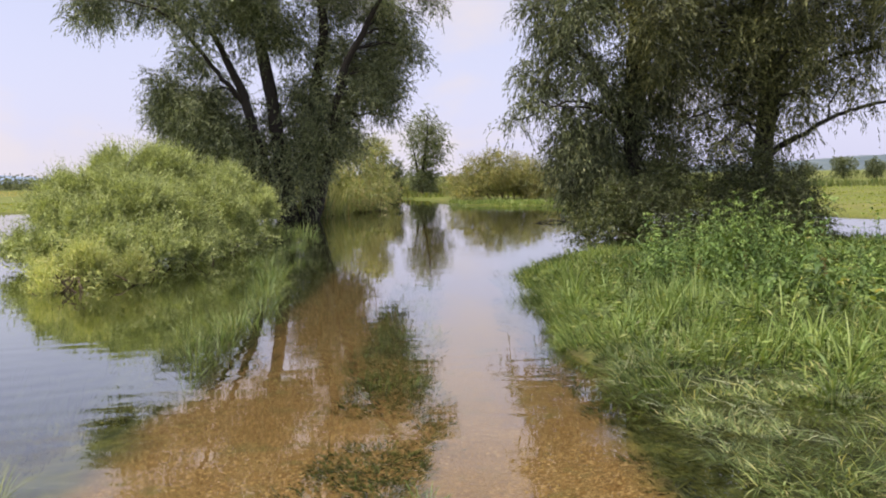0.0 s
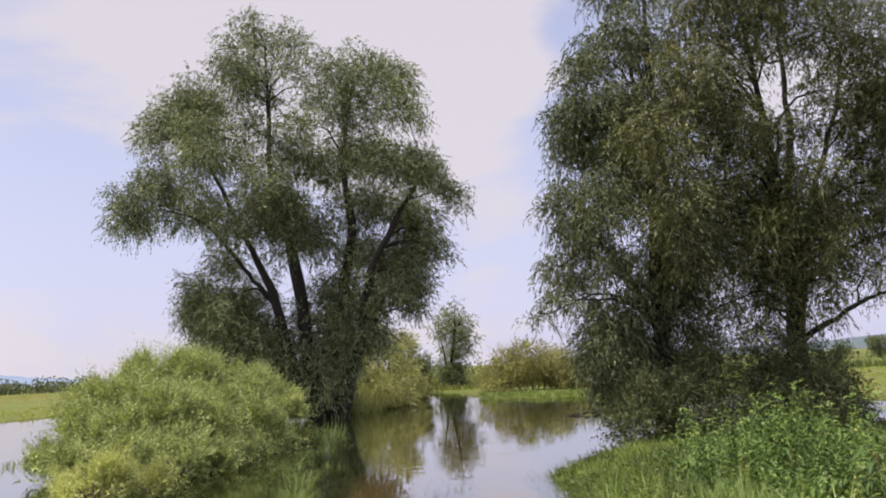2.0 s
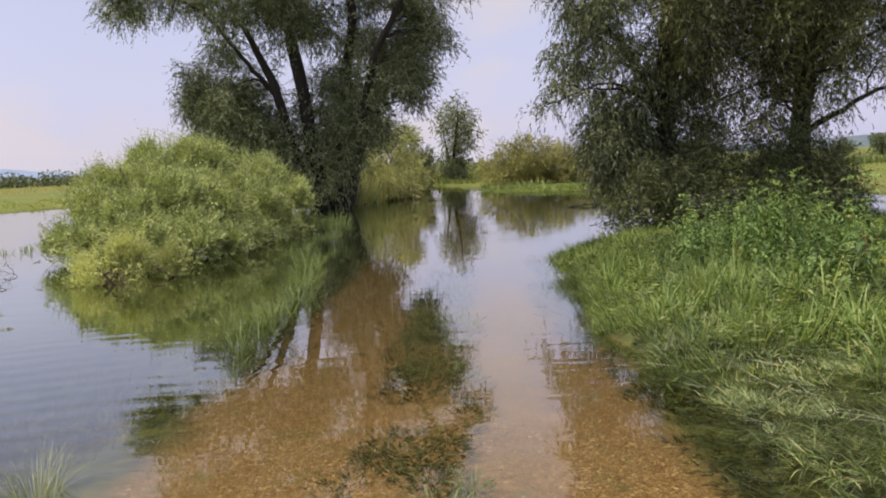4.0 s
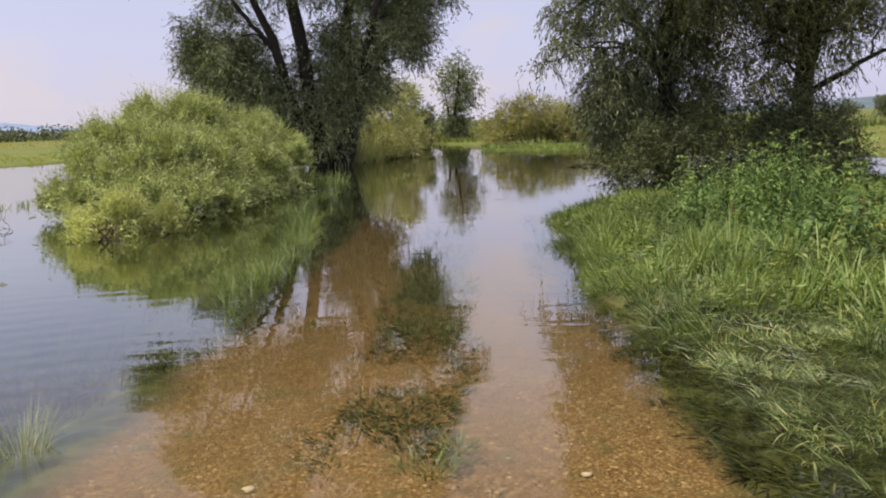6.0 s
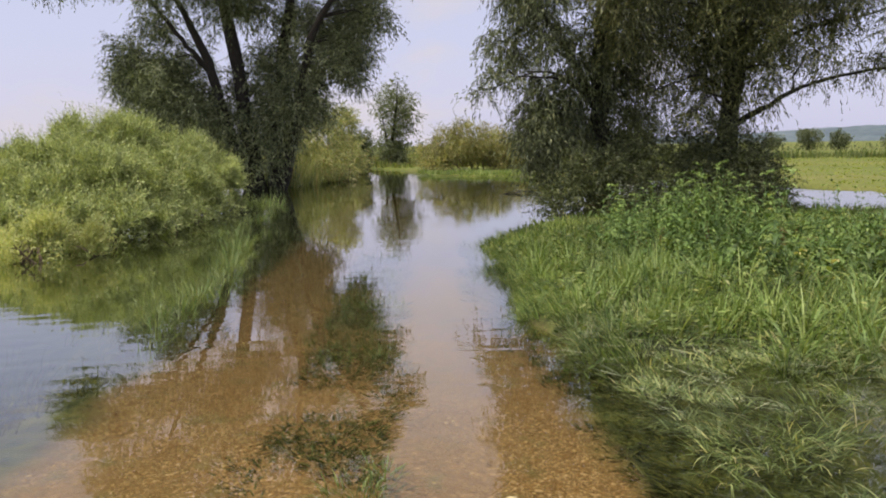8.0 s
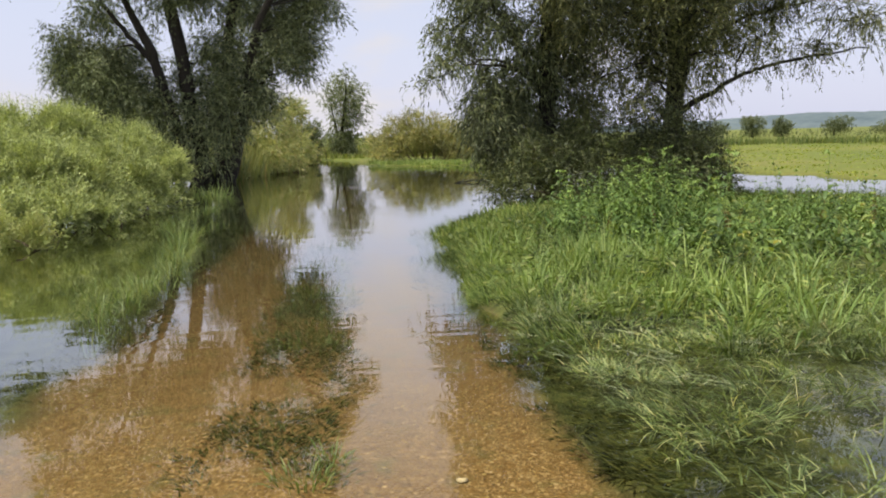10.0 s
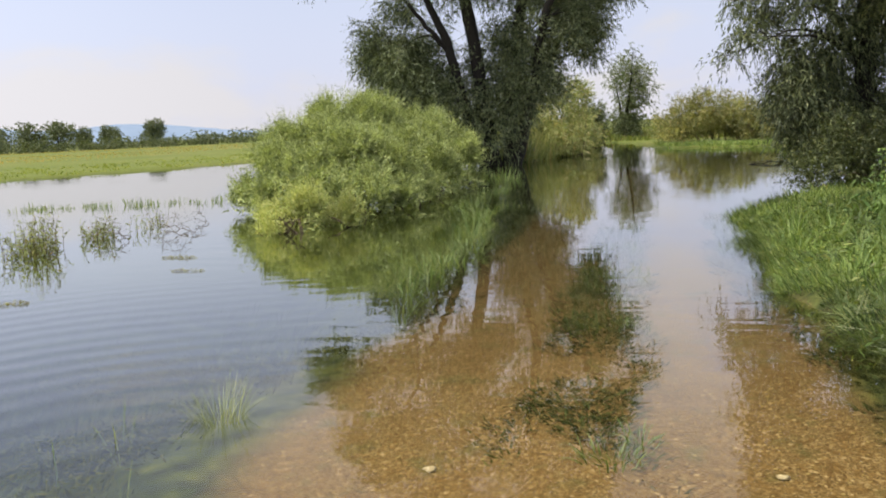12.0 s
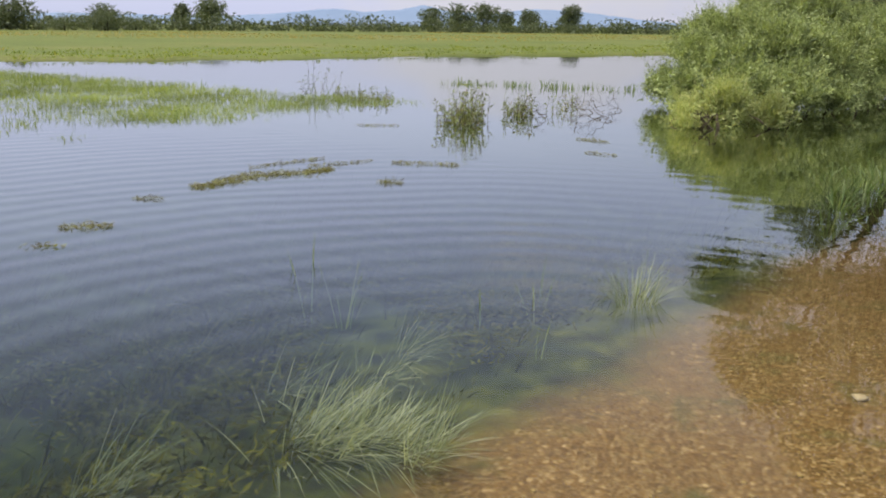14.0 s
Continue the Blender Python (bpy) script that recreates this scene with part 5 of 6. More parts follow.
def herby(x, y):
    """Where nettles take over from the grass, 0 to 1."""
    return sm(-0.3, 0.5, y - np.interp(x, *FRONT)) * sm(-0.3, 0.3, x - 0.235 * y)


# bank grass, in clumps of different vigour
rng = np.random.default_rng(70)
c = scatter(9500, 0.95, 9.5, 5.6, 15.5, rng, lambda x, y: sm(-0.1, 0.15, inland(x, y)) * (0.3 + 0.7 * sm(6.0, 7.4, y)) * (1 - 0.92 * herby(x, y)) * (0.35 + 0.65 * (wobble(x, y, 2.0) > -0.3)))
tall = 0.09 + 0.19 * sm(0.1, 1.3, inland(c[:, 0], c[:, 1]))
stuff("bank_grass", tufts(c, 10, 0.09, np.repeat(tall, 10), 1.35, 0.0105, 3, rng), GRASS, "lush green grass along the bank")
c = scatter(2300, 0.9, 2.6, 6.0, 14.0, rng, lambda x, y: sm(0.0, 0.1, x - shore(y) + 0.12 * (wobble(x, y, 3.1) + 0.6)) * sm(0.75, 0.3, x - shore(y)))
stuff("shore_grass", tufts(c, 12, 0.10, 0.19, 1.45, 0.008, 4, rng, az=2.8 + 0.7 * wobble(c[:, 0], c[:, 1], 2.6), flat=0.45), GRASS, "bright grass leaning over the water's edge")
c = scatter(330, 2.3, 6.8, 5.7, 8.9, rng, lambda x, y: sm(-0.2, 0.5, wobble(x * 1.1, y, 1.6)) * sm(2.2, 2.9, x) * (1 - herby(x, y)))
stuff("canary_grass", tufts(c, 15, 0.08, 0.46, 1.9, 0.017, 6, rng, 1.5, None, 0.12), CANARY, "broad-bladed bright green arching grass")
c = scatter(3600, 0.9, 11.0, 11.6, 21.0, rng, lambda x, y: land(x, y))
stuff("bank_grass", tufts(c, 6, 0.12, 0.19, 1.2, 0.016, 2, rng), GRASS, "short grass on the tip of the bank")
c = scatter(150, 1.55, 3.2, 6.6, 10.8, rng, lambda x, y: np.full(x.shape, 0.8))
stuff("canary_grass", tufts(c, 15, 0.08, 0.42, 0.85, 0.013, 5, rng), CANARY, "upright light green grass tufts on the bank")

# long grass beaten down over the shallows, combed into swirls
matted = lambda x, y: sm(-0.15, 0.1, x - shore(y) + 0.12 * wobble(x, y, 3.0)) * sm(7.2, 6.4, y)
c = scatter(3000, 1.2, 7.0, 2.0, 7.2, rng, matted)
c[:, 2] = np.maximum(c[:, 2], -0.03) + rng.uniform(0.0, 0.03, len(c))
sw = 3.1 + 1.4 * wobble(c[:, 0], c[:, 1], 1.4) + 0.5 * rng.normal(size=len(c))
stuff("lodged_grass", tufts(c, 8, 0.12, 0.17, 1.5, 0.009, 2, rng, 1.0, sw, 0.9, 0.06, 1.0), SODDEN, "dark sodden grass lying in the shallow water")
c = scatter(4800, 1.2, 6.2, 2.0, 7.2, rng, lambda x, y: matted(x, y) * (0.16 + 0.84 * sm(-0.2, 0.3, wobble(x * 0.8, y * 1.6, 2.1))) * (1 - 0.75 * sm(1.9, 2.4, x) * sm(5.0, 4.4, y) * sm(3.5, 3.9, y)))
c[:, 2] = np.maximum(c[:, 2], -0.01) + rng.uniform(0.03, 0.12, len(c))
sw = 3.1 + 2.2 * wobble(c[:, 0] + 3, c[:, 1], 2.4) + 0.8 * rng.normal(size=len(c))
stuff("lodged_grass", tufts(c, 10, 0.08, 0.18, 1.7, 0.0062, 4, rng, 1.2, sw, 0.55, 0.38, 0.9), LODGED, "long pale grass beaten flat over shallow water")
c = scatter(170, 1.4, 4.6, 4.6, 6.8, rng, matted)
c[:, 2] = np.maximum(c[:, 2], 0) + 0.07
sw = 3.0 + 1.2 * wobble(c[:, 0], c[:, 1], 2.2) + 0.5 * rng.normal(size=len(c))
stuff("straw", tufts(c, 5, 0.12, 0.24, 1.55, 0.005, 4, rng, 1.0, sw, 0.95, 0.06, 0.4), PALE, "bleached straw lying among the grass")
c = scatter(4200, 0.75, 2.2, 2.2, 12, rng, lambda x, y: sm(-0.42, -0.15, x - shore(y) + 0.14 * wobble(x, y, 3.3)) * sm(0.7, 0.1, x - shore(y)))
stuff("drowned_grass", drowned(tufts(c, 7, 0.10, 0.12, 1.4, 0.013, 2, rng, 1.0, np.full(len(c), 2.8), 0.8, 0.15, 1.0)), DROWNED, "dark drowned grass along the track's edge")

# strip between the wheel tracks
ridge_line = lambda x, y: sm(0.46, 0.24, np.abs(x + 0.42 + 0.10 * wobble(y, y, 1.9)))
patchy = lambda x, y: ridge_line(x, y) * sm(-0.35, 0.0, wobble(x * 1.6, y, 2.2) + 1.2 * sm(5.4, 6.2, y)) * sm(3.1, 3.7, y)
c = scatter(7600, -1.1, 0.3, 3.0, 15, rng, lambda x, y: patchy(x, y) * sm(15, 9, y))
stuff("drowned_grass", drowned(tufts(c, 7, 0.08, 0.085, 1.35, 0.012, 2, rng, 1.0, None, 0.8, 0.2)), DROWNED, "mats of drowned grass between the wheel tracks")
c = scatter(2000, -1.0, 0.2, 4.0, 15, rng, lambda x, y: patchy(x, y) * (0.05 + 0.95 * sm(5.7, 6.6, y)) * (0.4 + 0.6 * (wobble(x * 1.5, y, 2.7) > -0.3)) * sm(15.5, 11, y))
stuff("strip_grass", tufts(c, 5, 0.07, 0.105 + 0.05 * np.repeat(sm(6, 9, c[:, 1]), 5), 1.15, 0.006, 3, rng), STRIP, "thin grass standing out of the water between the wheel tracks")

# left edge of the track
edge = lambda x, y: sm(0.5, 0.15, np.abs(x + 2.2 + 0.04 * (y - 8) + 0.06 * np.maximum(y - 18, 0) + 0.15 * wobble(y, y, 1.3))) * sm(5.4, 6.2, y)
c = scatter(3200, -3.6, -1.5, 5, 24, rng, lambda x, y: edge(x, y) * (0.2 + 0.8 * (wobble(x, y, 1.9) > -0.5)))
stuff("drowned_grass", drowned(tufts(c, 8, 0.10, np.repeat(np.clip(-c[:, 2] * 1.1, 0.04, 0.2), 8), 1.3, 0.013, 2, rng, 1.0, None, 0.75, 0.2)), DROWNED, "dark drowned grass beside the track")
c = scatter(300, -4.6, -1.7, 6.3, 31, rng, lambda x, y: edge(x, y) * (wobble(x * 0.6, y, 1.5) > -0.05))
stuff("edge_sedge", tufts(c, 9, 0.07, 0.30, 0.8, 0.009, 4, rng), SEDGE, "sedge clumps standing in water beside the track", "sedge")

c = scatter(230, -3.8, -1.9, 7.4, 19, rng, lambda x, y: sm(0.5, 0.2, np.abs(x + 2.35 + 0.13 * (y - 9) + 0.12 * wobble(y, y, 2.1))) * (wobble(x * 2, y, 1.7) > -0.2))
c[:, 2] = np.maximum(c[:, 2], -0.06)
stuff("floating_grass", tufts(c, 9, 0.12, 0.32, 1.35, 0.008, 4, rng), STRIP, "pale grass blades floating and arching beside the track")

def reach(x, y, n, h, spread, seed, label):
    """A clump of pale green blades that lean and trail on the water beside the track."""
    r = np.random.default_rng(seed)
    return tagged(piece("grass_clump", *tufts(np.array([[x, y, -0.04]]), n, spread, h, 1.2, 0.007, 5, r, 1.0, None, 0.3), TRAIL), label, "grass", group="grass clumps in the flood")


for k, (x, y, n, h, spread) in enumerate([(-2.2, 10.3, 60, 0.28, 0.22), (-2.3, 9.4, 70, 0.26, 0.26), (-2.35, 8.6, 46, 0.24, 0.2), (-2.25, 7.6, 46, 0.26, 0.16), (-2.5, 12.0, 50, 0.34, 0.2), (-2.75, 13.8, 50, 0.42, 0.2), (-3.4, 19.5, 60, 0.5, 0.3), (-3.9, 23.5, 80, 0.6, 0.45), (-4.4, 25.5, 90, 0.6, 0.5)]):
    reach(x, y, n, h, spread, 300 + k, "pale green grass trailing on the water beside the track")
for k, (x, y, n, h, spread) in enumerate([(-0.2, 3.85, 60, 0.10, 0.16), (-0.08, 4.1, 30, 0.09, 0.10)]):
    reach(x, y, n, h, spread, 320 + k, "short pale grass tuft just breaking the water on the track")

# flooded meadow
c = scatter(2800, -7.5, -1.9, 0.4, 9.5, rng, lambda x, y: sm(-1.9, -2.4, x + 0.2 * wobble(x, y, 2.0)) * sm(9.5, 5, y) * (0.25 + 0.75 * (wobble(x, y, 1.7) > -0.1)))
c = c[c[:, 2] < -0.15]
stuff("drowned_grass", drowned(tufts(c, 9, 0.14, np.repeat(np.clip(-c[:, 2] * 0.8 - 0.01, 0.04, 0.26), 9), 1.35, 0.011, 3, rng, 0.6, 0.7 + 0.9 * wobble(c[:, 0], c[:, 1], 0.9))), DEEP, "drowned meadow grass under the water")


c = scatter(2800, -7.0, -2.1, 0.3, 6.5, rng, lambda x, y: (wobble(x, y, 2.3) > -0.2) * sm(-2.1, -2.6, x))
c = c[c[:, 2] < -0.16]
n = len(c) * 16
q = np.repeat(c, 16, 0) + np.stack([rng.normal(size=n) * 0.07, rng.normal(size=n) * 0.07, rng.uniform(0.0, 0.13, n)], -1)
v, f = leaf_cards(q, np.stack([rng.normal(size=n), rng.normal(size=n), rng.normal(size=n) * 0.4], -1), rng.uniform(0.03, 0.08, n), rng.uniform(0.01, 0.022, n), rng)
stuff("pondweed", (v, f), WEED, "olive pondweed growing on the flooded meadow", "water weed")


def water_tuft(name, x, y, n, h, lean, width, mat, seed, label, spread=0.1, az=None, lift=0.0, category="grass", deepest=-1.0, flat=0.35):
    """One clump of long blades that stands in or drifts under the water."""
    r = np.random.default_rng(seed)
    cc = np.array([[x, y, max(float(height(x, y)), deepest) + lift]])
    v, f = tufts(cc, n, spread, h, lean, width, 5, r, 0.7, None if az is None else np.array([az]), flat)
    return tagged(piece(name, v, f, mat), label, category, group="grass clumps in the flood")


for k, (x, y, n, h, lean, az, spread) in enumerate([(-2.35, 4.15, 60, 0.23, 1.0, None, 0.15), (-2.62, 1.85, 150, 0.25, 1.5, 0.75, 0.30), (-2.35, 2.0, 120, 0.24, 1.5, 0.9, 0.24), (-3.0, 1.2, 60, 0.34, 1.45, 0.75, 0.2),
                                                    (-3.0, 2.85, 36, 0.40, 1.45, 0.6, 0.2), (-2.85, 2.5, 30, 0.36, 1.45, 0.7, 0.2), (-2.15, 2.05, 50, 0.22, 1.1, 0.3, 0.15), (-3.2, 2.2, 24, 0.34, 1.4, 0.4, 0.2)]):
    water_tuft("grass_clump", x, y, int(n * 1.9), h, lean, 0.0034, PALE, 80 + k, "bleached grass clump drifting just under the surface", spread, az, 0.085, flat=0.35 if az is None else 0.72)
for k, (x, y, n, h) in enumerate([(-3.85, 3.35, 5, 0.44), (-4.1, 3.3, 4, 0.46), (-2.82, 3.88, 4, 0.30), (-2.4, 3.25, 2, 0.26), (-3.0, 3.6, 2, 0.34)]):
    water_tuft("grass_clump", x, y, n, h, 0.35, 0.011, SEDGE, 100 + k, "a few green blades standing out of the water", 0.05)


def flood_herbs(x, y, n, h, spread, seed, label):
    """A loose clump of thin leafy stems that stand in the flood, with blades round their feet."""
    r = np.random.default_rng(seed)
    a, d = r.uniform(0, 6.28, n), spread * np.sqrt(r.uniform(size=n))
    foot = np.stack([x + d * np.cos(a), y + 1.3 * d * np.sin(a), np.full(n, -0.12)], -1)
    ln = h * r.uniform(0.35, 1.1, (n, 1)) * (1.1 - 0.5 * (d / spread)[:, None])
    way = unit(np.stack([r.normal(size=n) * 0.22, r.normal(size=n) * 0.22, np.ones(n)], -1))
    t = np.linspace(0.25, 1, 10)[None]
    q = foot[:, None] + way[:, None] * ((ln + 0.12) * t)[..., None]
    m = n * 10
    leaf = leaf_cards(q.reshape(-1, 3), way.repeat(10, 0) * 0.5 + r.normal(size=(m, 3)) * 0.7, r.uniform(0.05, 0.12, m), r.uniform(0.010, 0.022, m), r, 0.2)
    stem = thin_twigs(np.stack([foot, foot + way * (ln + 0.12) * 0.5, foot + way * (ln + 0.12)], 1), 0.004)
    low = tufts(np.array([[x, y, -0.1]]), n, spread * 0.8, 0.34, 0.7, 0.012, 3, r)
    thing = new("herb_clump")
    thing.matrix_basis = Matrix.Translation((x, y, -0.1))
    tagged(thing, label, "water plants", group="herb clumps in the flood")
    piece("foliage", *leaf, MARSH, thing)
    tagged(piece("stalk", *stem, TWIG, thing), kind="stuff")
    tagged(piece("sedge", *low, MARSH, thing), kind="stuff")
    return thing


for k, (x, y, n, h, spread) in enumerate([(-8.5, 10.2, 60, 0.62, 0.34), (-8.7, 10.75, 45, 0.55, 0.3), (-8.65, 12.0, 44, 0.5, 0.24), (-8.7, 13.2, 9, 0.4, 0.22), (-8.8, 14.0, 8, 0.55, 0.12)]):
    flood_herbs(x, y, n, h, spread, 120 + k, "yellow-green leafy herbs standing in the flood")
for k, (x, y, n, h, spread) in enumerate([(-14.7, 12.7, 9, 0.85, 0.2), (-14.1, 12.7, 6, 0.75, 0.12), (-12.4, 12.3, 22, 0.3, 0.4), (-13.2, 12.6, 20, 0.28, 0.4)]):
    flood_herbs(x, y, n, h, spread, 130 + k, "thin dark marsh stalks on the end of the sedge island")
isle = lambda x, y: sm(-11.2, -12.0, x + 0.5 * wobble(x, y, 0.9)) * sm(5.4, 7.3, y + 0.12 * (x + 12)) * sm(13.2, 11.6, y - 0.05 * (x + 12) + 0.5 * wobble(x, y, 0.7)) * sm(-32, -26, x)
c = scatter(9000, -32, -11, 3.5, 14, rng, lambda x, y: isle(x, y) * (0.5 + 0.5 * sm(5.0, 8.0, y)))
c[:, 2] = -0.03
stuff("sedge_island", tufts(c, 22, 0.30, 0.125, 1.1, 0.014, 1, rng), ISLE, "island of green sedge in the flooded meadow", "sedge")
c = scatter(700, -14, -10.8, 4.2, 8.4, rng, lambda x, y: 0.5 * (wobble(x, y, 1.8) > 0.1) * sm(-10.8, -11.6, x + 0.35 * (y - 6)))
c[:, 2] = -0.03
stuff("thin_sedge", tufts(c, 5, 0.15, 0.13, 0.9, 0.010, 2, rng), ISLE, "thin scattered sedge tips before the island", "sedge")
c = scatter(160, -30, -13, 8.5, 13, rng, lambda x, y: isle(x, y) * (wobble(x, y, 1.3) > 0.35))
c[:, 2] = -0.05
stuff("tall_sedge", tufts(c, 16, 0.3, 0.30, 0.8, 0.014, 3, rng), ISLE, "taller dark green sedge on the island", "sedge")
c = scatter(240, -15, -9, 16.5, 20, rng, lambda x, y: sm(1.0, 0.2, np.abs(y - 18.4 - 0.25 * (x + 12))) * 0.8)
c[:, 2] = -0.05
stuff("thin_sedge", tufts(c, 7, 0.15, 0.22, 0.5, 0.016, 3, rng), SEDGE, "thin line of sedge tips above the water", "sedge")


def weed_mat(x, y, length, width, turn, n, seed, label="brown and green weed mat afloat"):
    """Drifted leaves and stalks that lie on the water."""
    r = np.random.default_rng(seed)
    n = int(n * 1.9)
    u = r.uniform(-0.5, 0.5, n) * length
    w = r.normal(size=n) * width * 0.36 * (1 - (2 * u / length) ** 2 * 0.7) * (0.5 + 0.5 * np.abs(np.sin(u * 9 + seed))) + 0.25 * width * np.sin(u * 5 + seed)
    a = radians(turn)
    q = np.stack([x + u * math.cos(a) - w * math.sin(a), y + u * math.sin(a) + w * math.cos(a), r.uniform(0.003, 0.014, n)], -1)
    d = np.stack([r.normal(size=n), r.normal(size=n), r.normal(size=n) * 0.35 + 0.2], -1)
    v, f = leaf_cards(q, d, r.uniform(0.012, 0.055, n), r.uniform(0.003, 0.010, n), r)
    return tagged(piece("weed_mat", v, f, DRIFT), label, "floating weed", group="weed afloat on the flood", kind="stuff")


for k, row in enumerate([(-6.95, 5.2, 1.6, 0.34, 84, 1100), (-7.45, 5.95, 1.0, 0.08, 88, 160), (-6.2, 2.98, 0.36, 0.2, 60, 130), (-5.85, 2.5, 0.26, 0.08, 40, 36), (-6.78, 3.86, 0.25, 0.1, 30, 50), (-6.3, 6.9, 0.75, 0.18, 20, 170), (-5.8, 5.78, 0.24, 0.2, 10, 90),
                         (-6.0, 9.9, 0.5, 0.16, 5, 110), (-5.3, 8.9, 0.4, 0.1, 10, 60), (-7.0, 6.3, 0.8, 0.1, 75, 120), (-9.3, 9.2, 0.7, 0.15, 30, 90)]):
    weed_mat(*row, 140 + k)


# dead twigs in the water beside the bush
def dead_twig(x, y, seed):
    r = np.random.default_rng(seed)
    a = r.uniform(2.2, 3.6)
    n = 5
    line = [(x + i * 0.14 * math.cos(a), y + i * 0.08 * math.sin(a), -0.05 + 0.05 * i + r.normal() * 0.03) for i in range(n)]
    body = [tube(curve(line, 9, 0.015, r), np.linspace(0.007, 0.002, 9), 5)]
    for i in (2, 3, 4):
        b = np.array(line[i])
        body.append(tube(curve([b, b + r.normal(size=3) * 0.08 + [0, 0, 0.08], b + r.normal(size=3) * 0.14 + [0, 0, 0.16]], 5), np.linspace(0.004, 0.0015, 5), 4))
    return tagged(piece("dead_twig", *joined(body), TWIG), "bare brown twig sticking out of the water", "twig", group="dead twigs by the bush")


for k, (x, y) in enumerate([(-7.6, 13.9), (-7.9, 13.2), (-7.7, 12.6), (-7.4, 12.9), (-8.0, 14.4), (-7.2, 12.3), (-8.2, 12.2), (-7.8, 11.6), (-6.9, 12.2)]):
    dead_twig(x, y, 160 + k)


# ---- herbs on the bank ----
def herb(name, seed, h, pairs, leaf_len, leaf_wid, mat, label, category, spike=False):
    """An upright herb: a stem, leaves in crossed pairs, and for docks a rusty seed spike."""
    r = np.random.default_rng(seed)
    thing = new(name)
    tagged(thing, label, category)
    top = r.normal(size=2) * 0.09 * h
    line = curve([(0, 0, -0.06), (top[0] * 0.35, top[1] * 0.35, h * 0.5), (top[0], top[1], h)], 9)
    piece("stem", *tube(line, np.linspace(0.006, 0.002, 9), 5), SEDGE, thing)
    ps, ds, ls = [], [], []
    for i in range(pairs):
        t = 0.12 + 0.86 * i / (pairs - 1)
        q = np.array([np.interp(t, np.linspace(0, 1, 9), line[:, j]) for j in range(3)])
        for s in range(2 if i < pairs - 1 else 4):
            a = i * 1.57 + s * 3.14 + r.normal() * 0.55 + (s // 2) * 1.57
            rise = 0.1 + 0.7 * t + r.normal() * 0.3
            ps.append(q)
            ds.append((math.cos(a), math.sin(a), rise))
            ls.append(leaf_len * (1.1 - 0.6 * t) * r.uniform(0.6, 1.25))
    ps, ds, ls = np.array(ps), unit(np.array(ds)), np.array(ls)
    flat = unit(np.cross(ds, [0, 0, 1.0]))
    wid = (ls * leaf_wid / leaf_len)[:, None]
    L = ls[:, None]
    sag = np.array([0, 0, -1.0])
    m1, m2, tip = ps + ds * L * 0.35, ps + ds * L * 0.72 + sag * L * 0.18, ps + ds * L * 1.0 + sag * L * 0.62
    v = np.stack([ps, m1 + flat * wid * 0.5, m1 - sag * -wid * 0.12, m1 - flat * wid * 0.5, m2 + flat * wid * 0.34, m2 - sag * -wid * 0.10, m2 - flat * wid * 0.34, tip], 1)
    quads, tris = [(1, 4, 5, 2), (2, 5, 6, 3)], [(0, 1, 2), (0, 2, 3), (4, 7, 5), (5, 7, 6)]
    allf = []
    for k in range(len(v)):
        for t in tris:
            allf.append(tuple(8 * k + j for j in t))
        for a, b, c2, d in quads:
            allf.append((8 * k + a, 8 * k + b, 8 * k + c2))
            allf.append((8 * k + a, 8 * k + c2, 8 * k + d))
    piece("foliage", v.reshape(-1, 3), np.array(allf), mat, thing)
    if spike:
        n = 120
        t = r.uniform(0.62, 1.05, n)
        q = np.stack([np.interp(t, np.linspace(0, 1, 9), line[:, j]) for j in range(3)], -1) + r.normal(size=(n, 3)) * [0.018, 0.018, 0.012]
        q[:, 2] += np.maximum(t - 1, 0) * h
        tagged(piece("seed_spike", *leaf_cards(q, r.normal(size=(n, 3)), 0.02, 0.012, r), RUST, thing, "rusty brown seed spike"), kind="stuff")
    return thing


BROAD = leaf_material("broad_leaves", [(0.0, (0.16, 0.22, 0.06)), (0.5, (0.28, 0.36, 0.10)), (0.85, (0.40, 0.46, 0.16)), (1.0, (0.50, 0.46, 0.20))], shine=0.4, through_light=0.35)
RUST = leaf_material("rusty_seed", [(0.0, (0.12, 0.05, 0.02)), (0.6, (0.22, 0.10, 0.04)), (1.0, (0.30, 0.18, 0.07))])
protos = [herb("nettle", 200 + k, hh, 11, 0.20, 0.074, NETTLE, "leafy green nettle standing on the bank", "nettle") for k, hh in enumerate((0.78, 0.88, 0.98, 1.1))]
docks = [herb("dock", 210 + k, hh, 6, 0.24, 0.085, NETTLE, "broad-leaved dock with a rusty seed spike", "dock", True) for k, hh in enumerate((0.55, 0.68))]
broad = [herb("leafy_herb", 220 + k, hh, 6, 0.27, 0.13, BROAD, "broad-leaved yellow-green herb on the bank", "herb") for k, hh in enumerate((0.52, 0.66))]
rr = random.Random(5)
spots = []
for k in range(120):
    y = rr.uniform(10.4, 13.8)
    spots.append((y * rr.uniform(0.235, 0.40), y))
while len(spots) < 290:
    x, y = rr.uniform(2.3, 9.2), rr.uniform(6.6, 13.8)
    if float(herby(np.array(x), np.array(y))) > 0.4 and x > 0.235 * y and float(land(x, y)) > 0.8 and rr.random() < (1.0 if x < 6.5 else 0.85):
        spots.append((x, y))
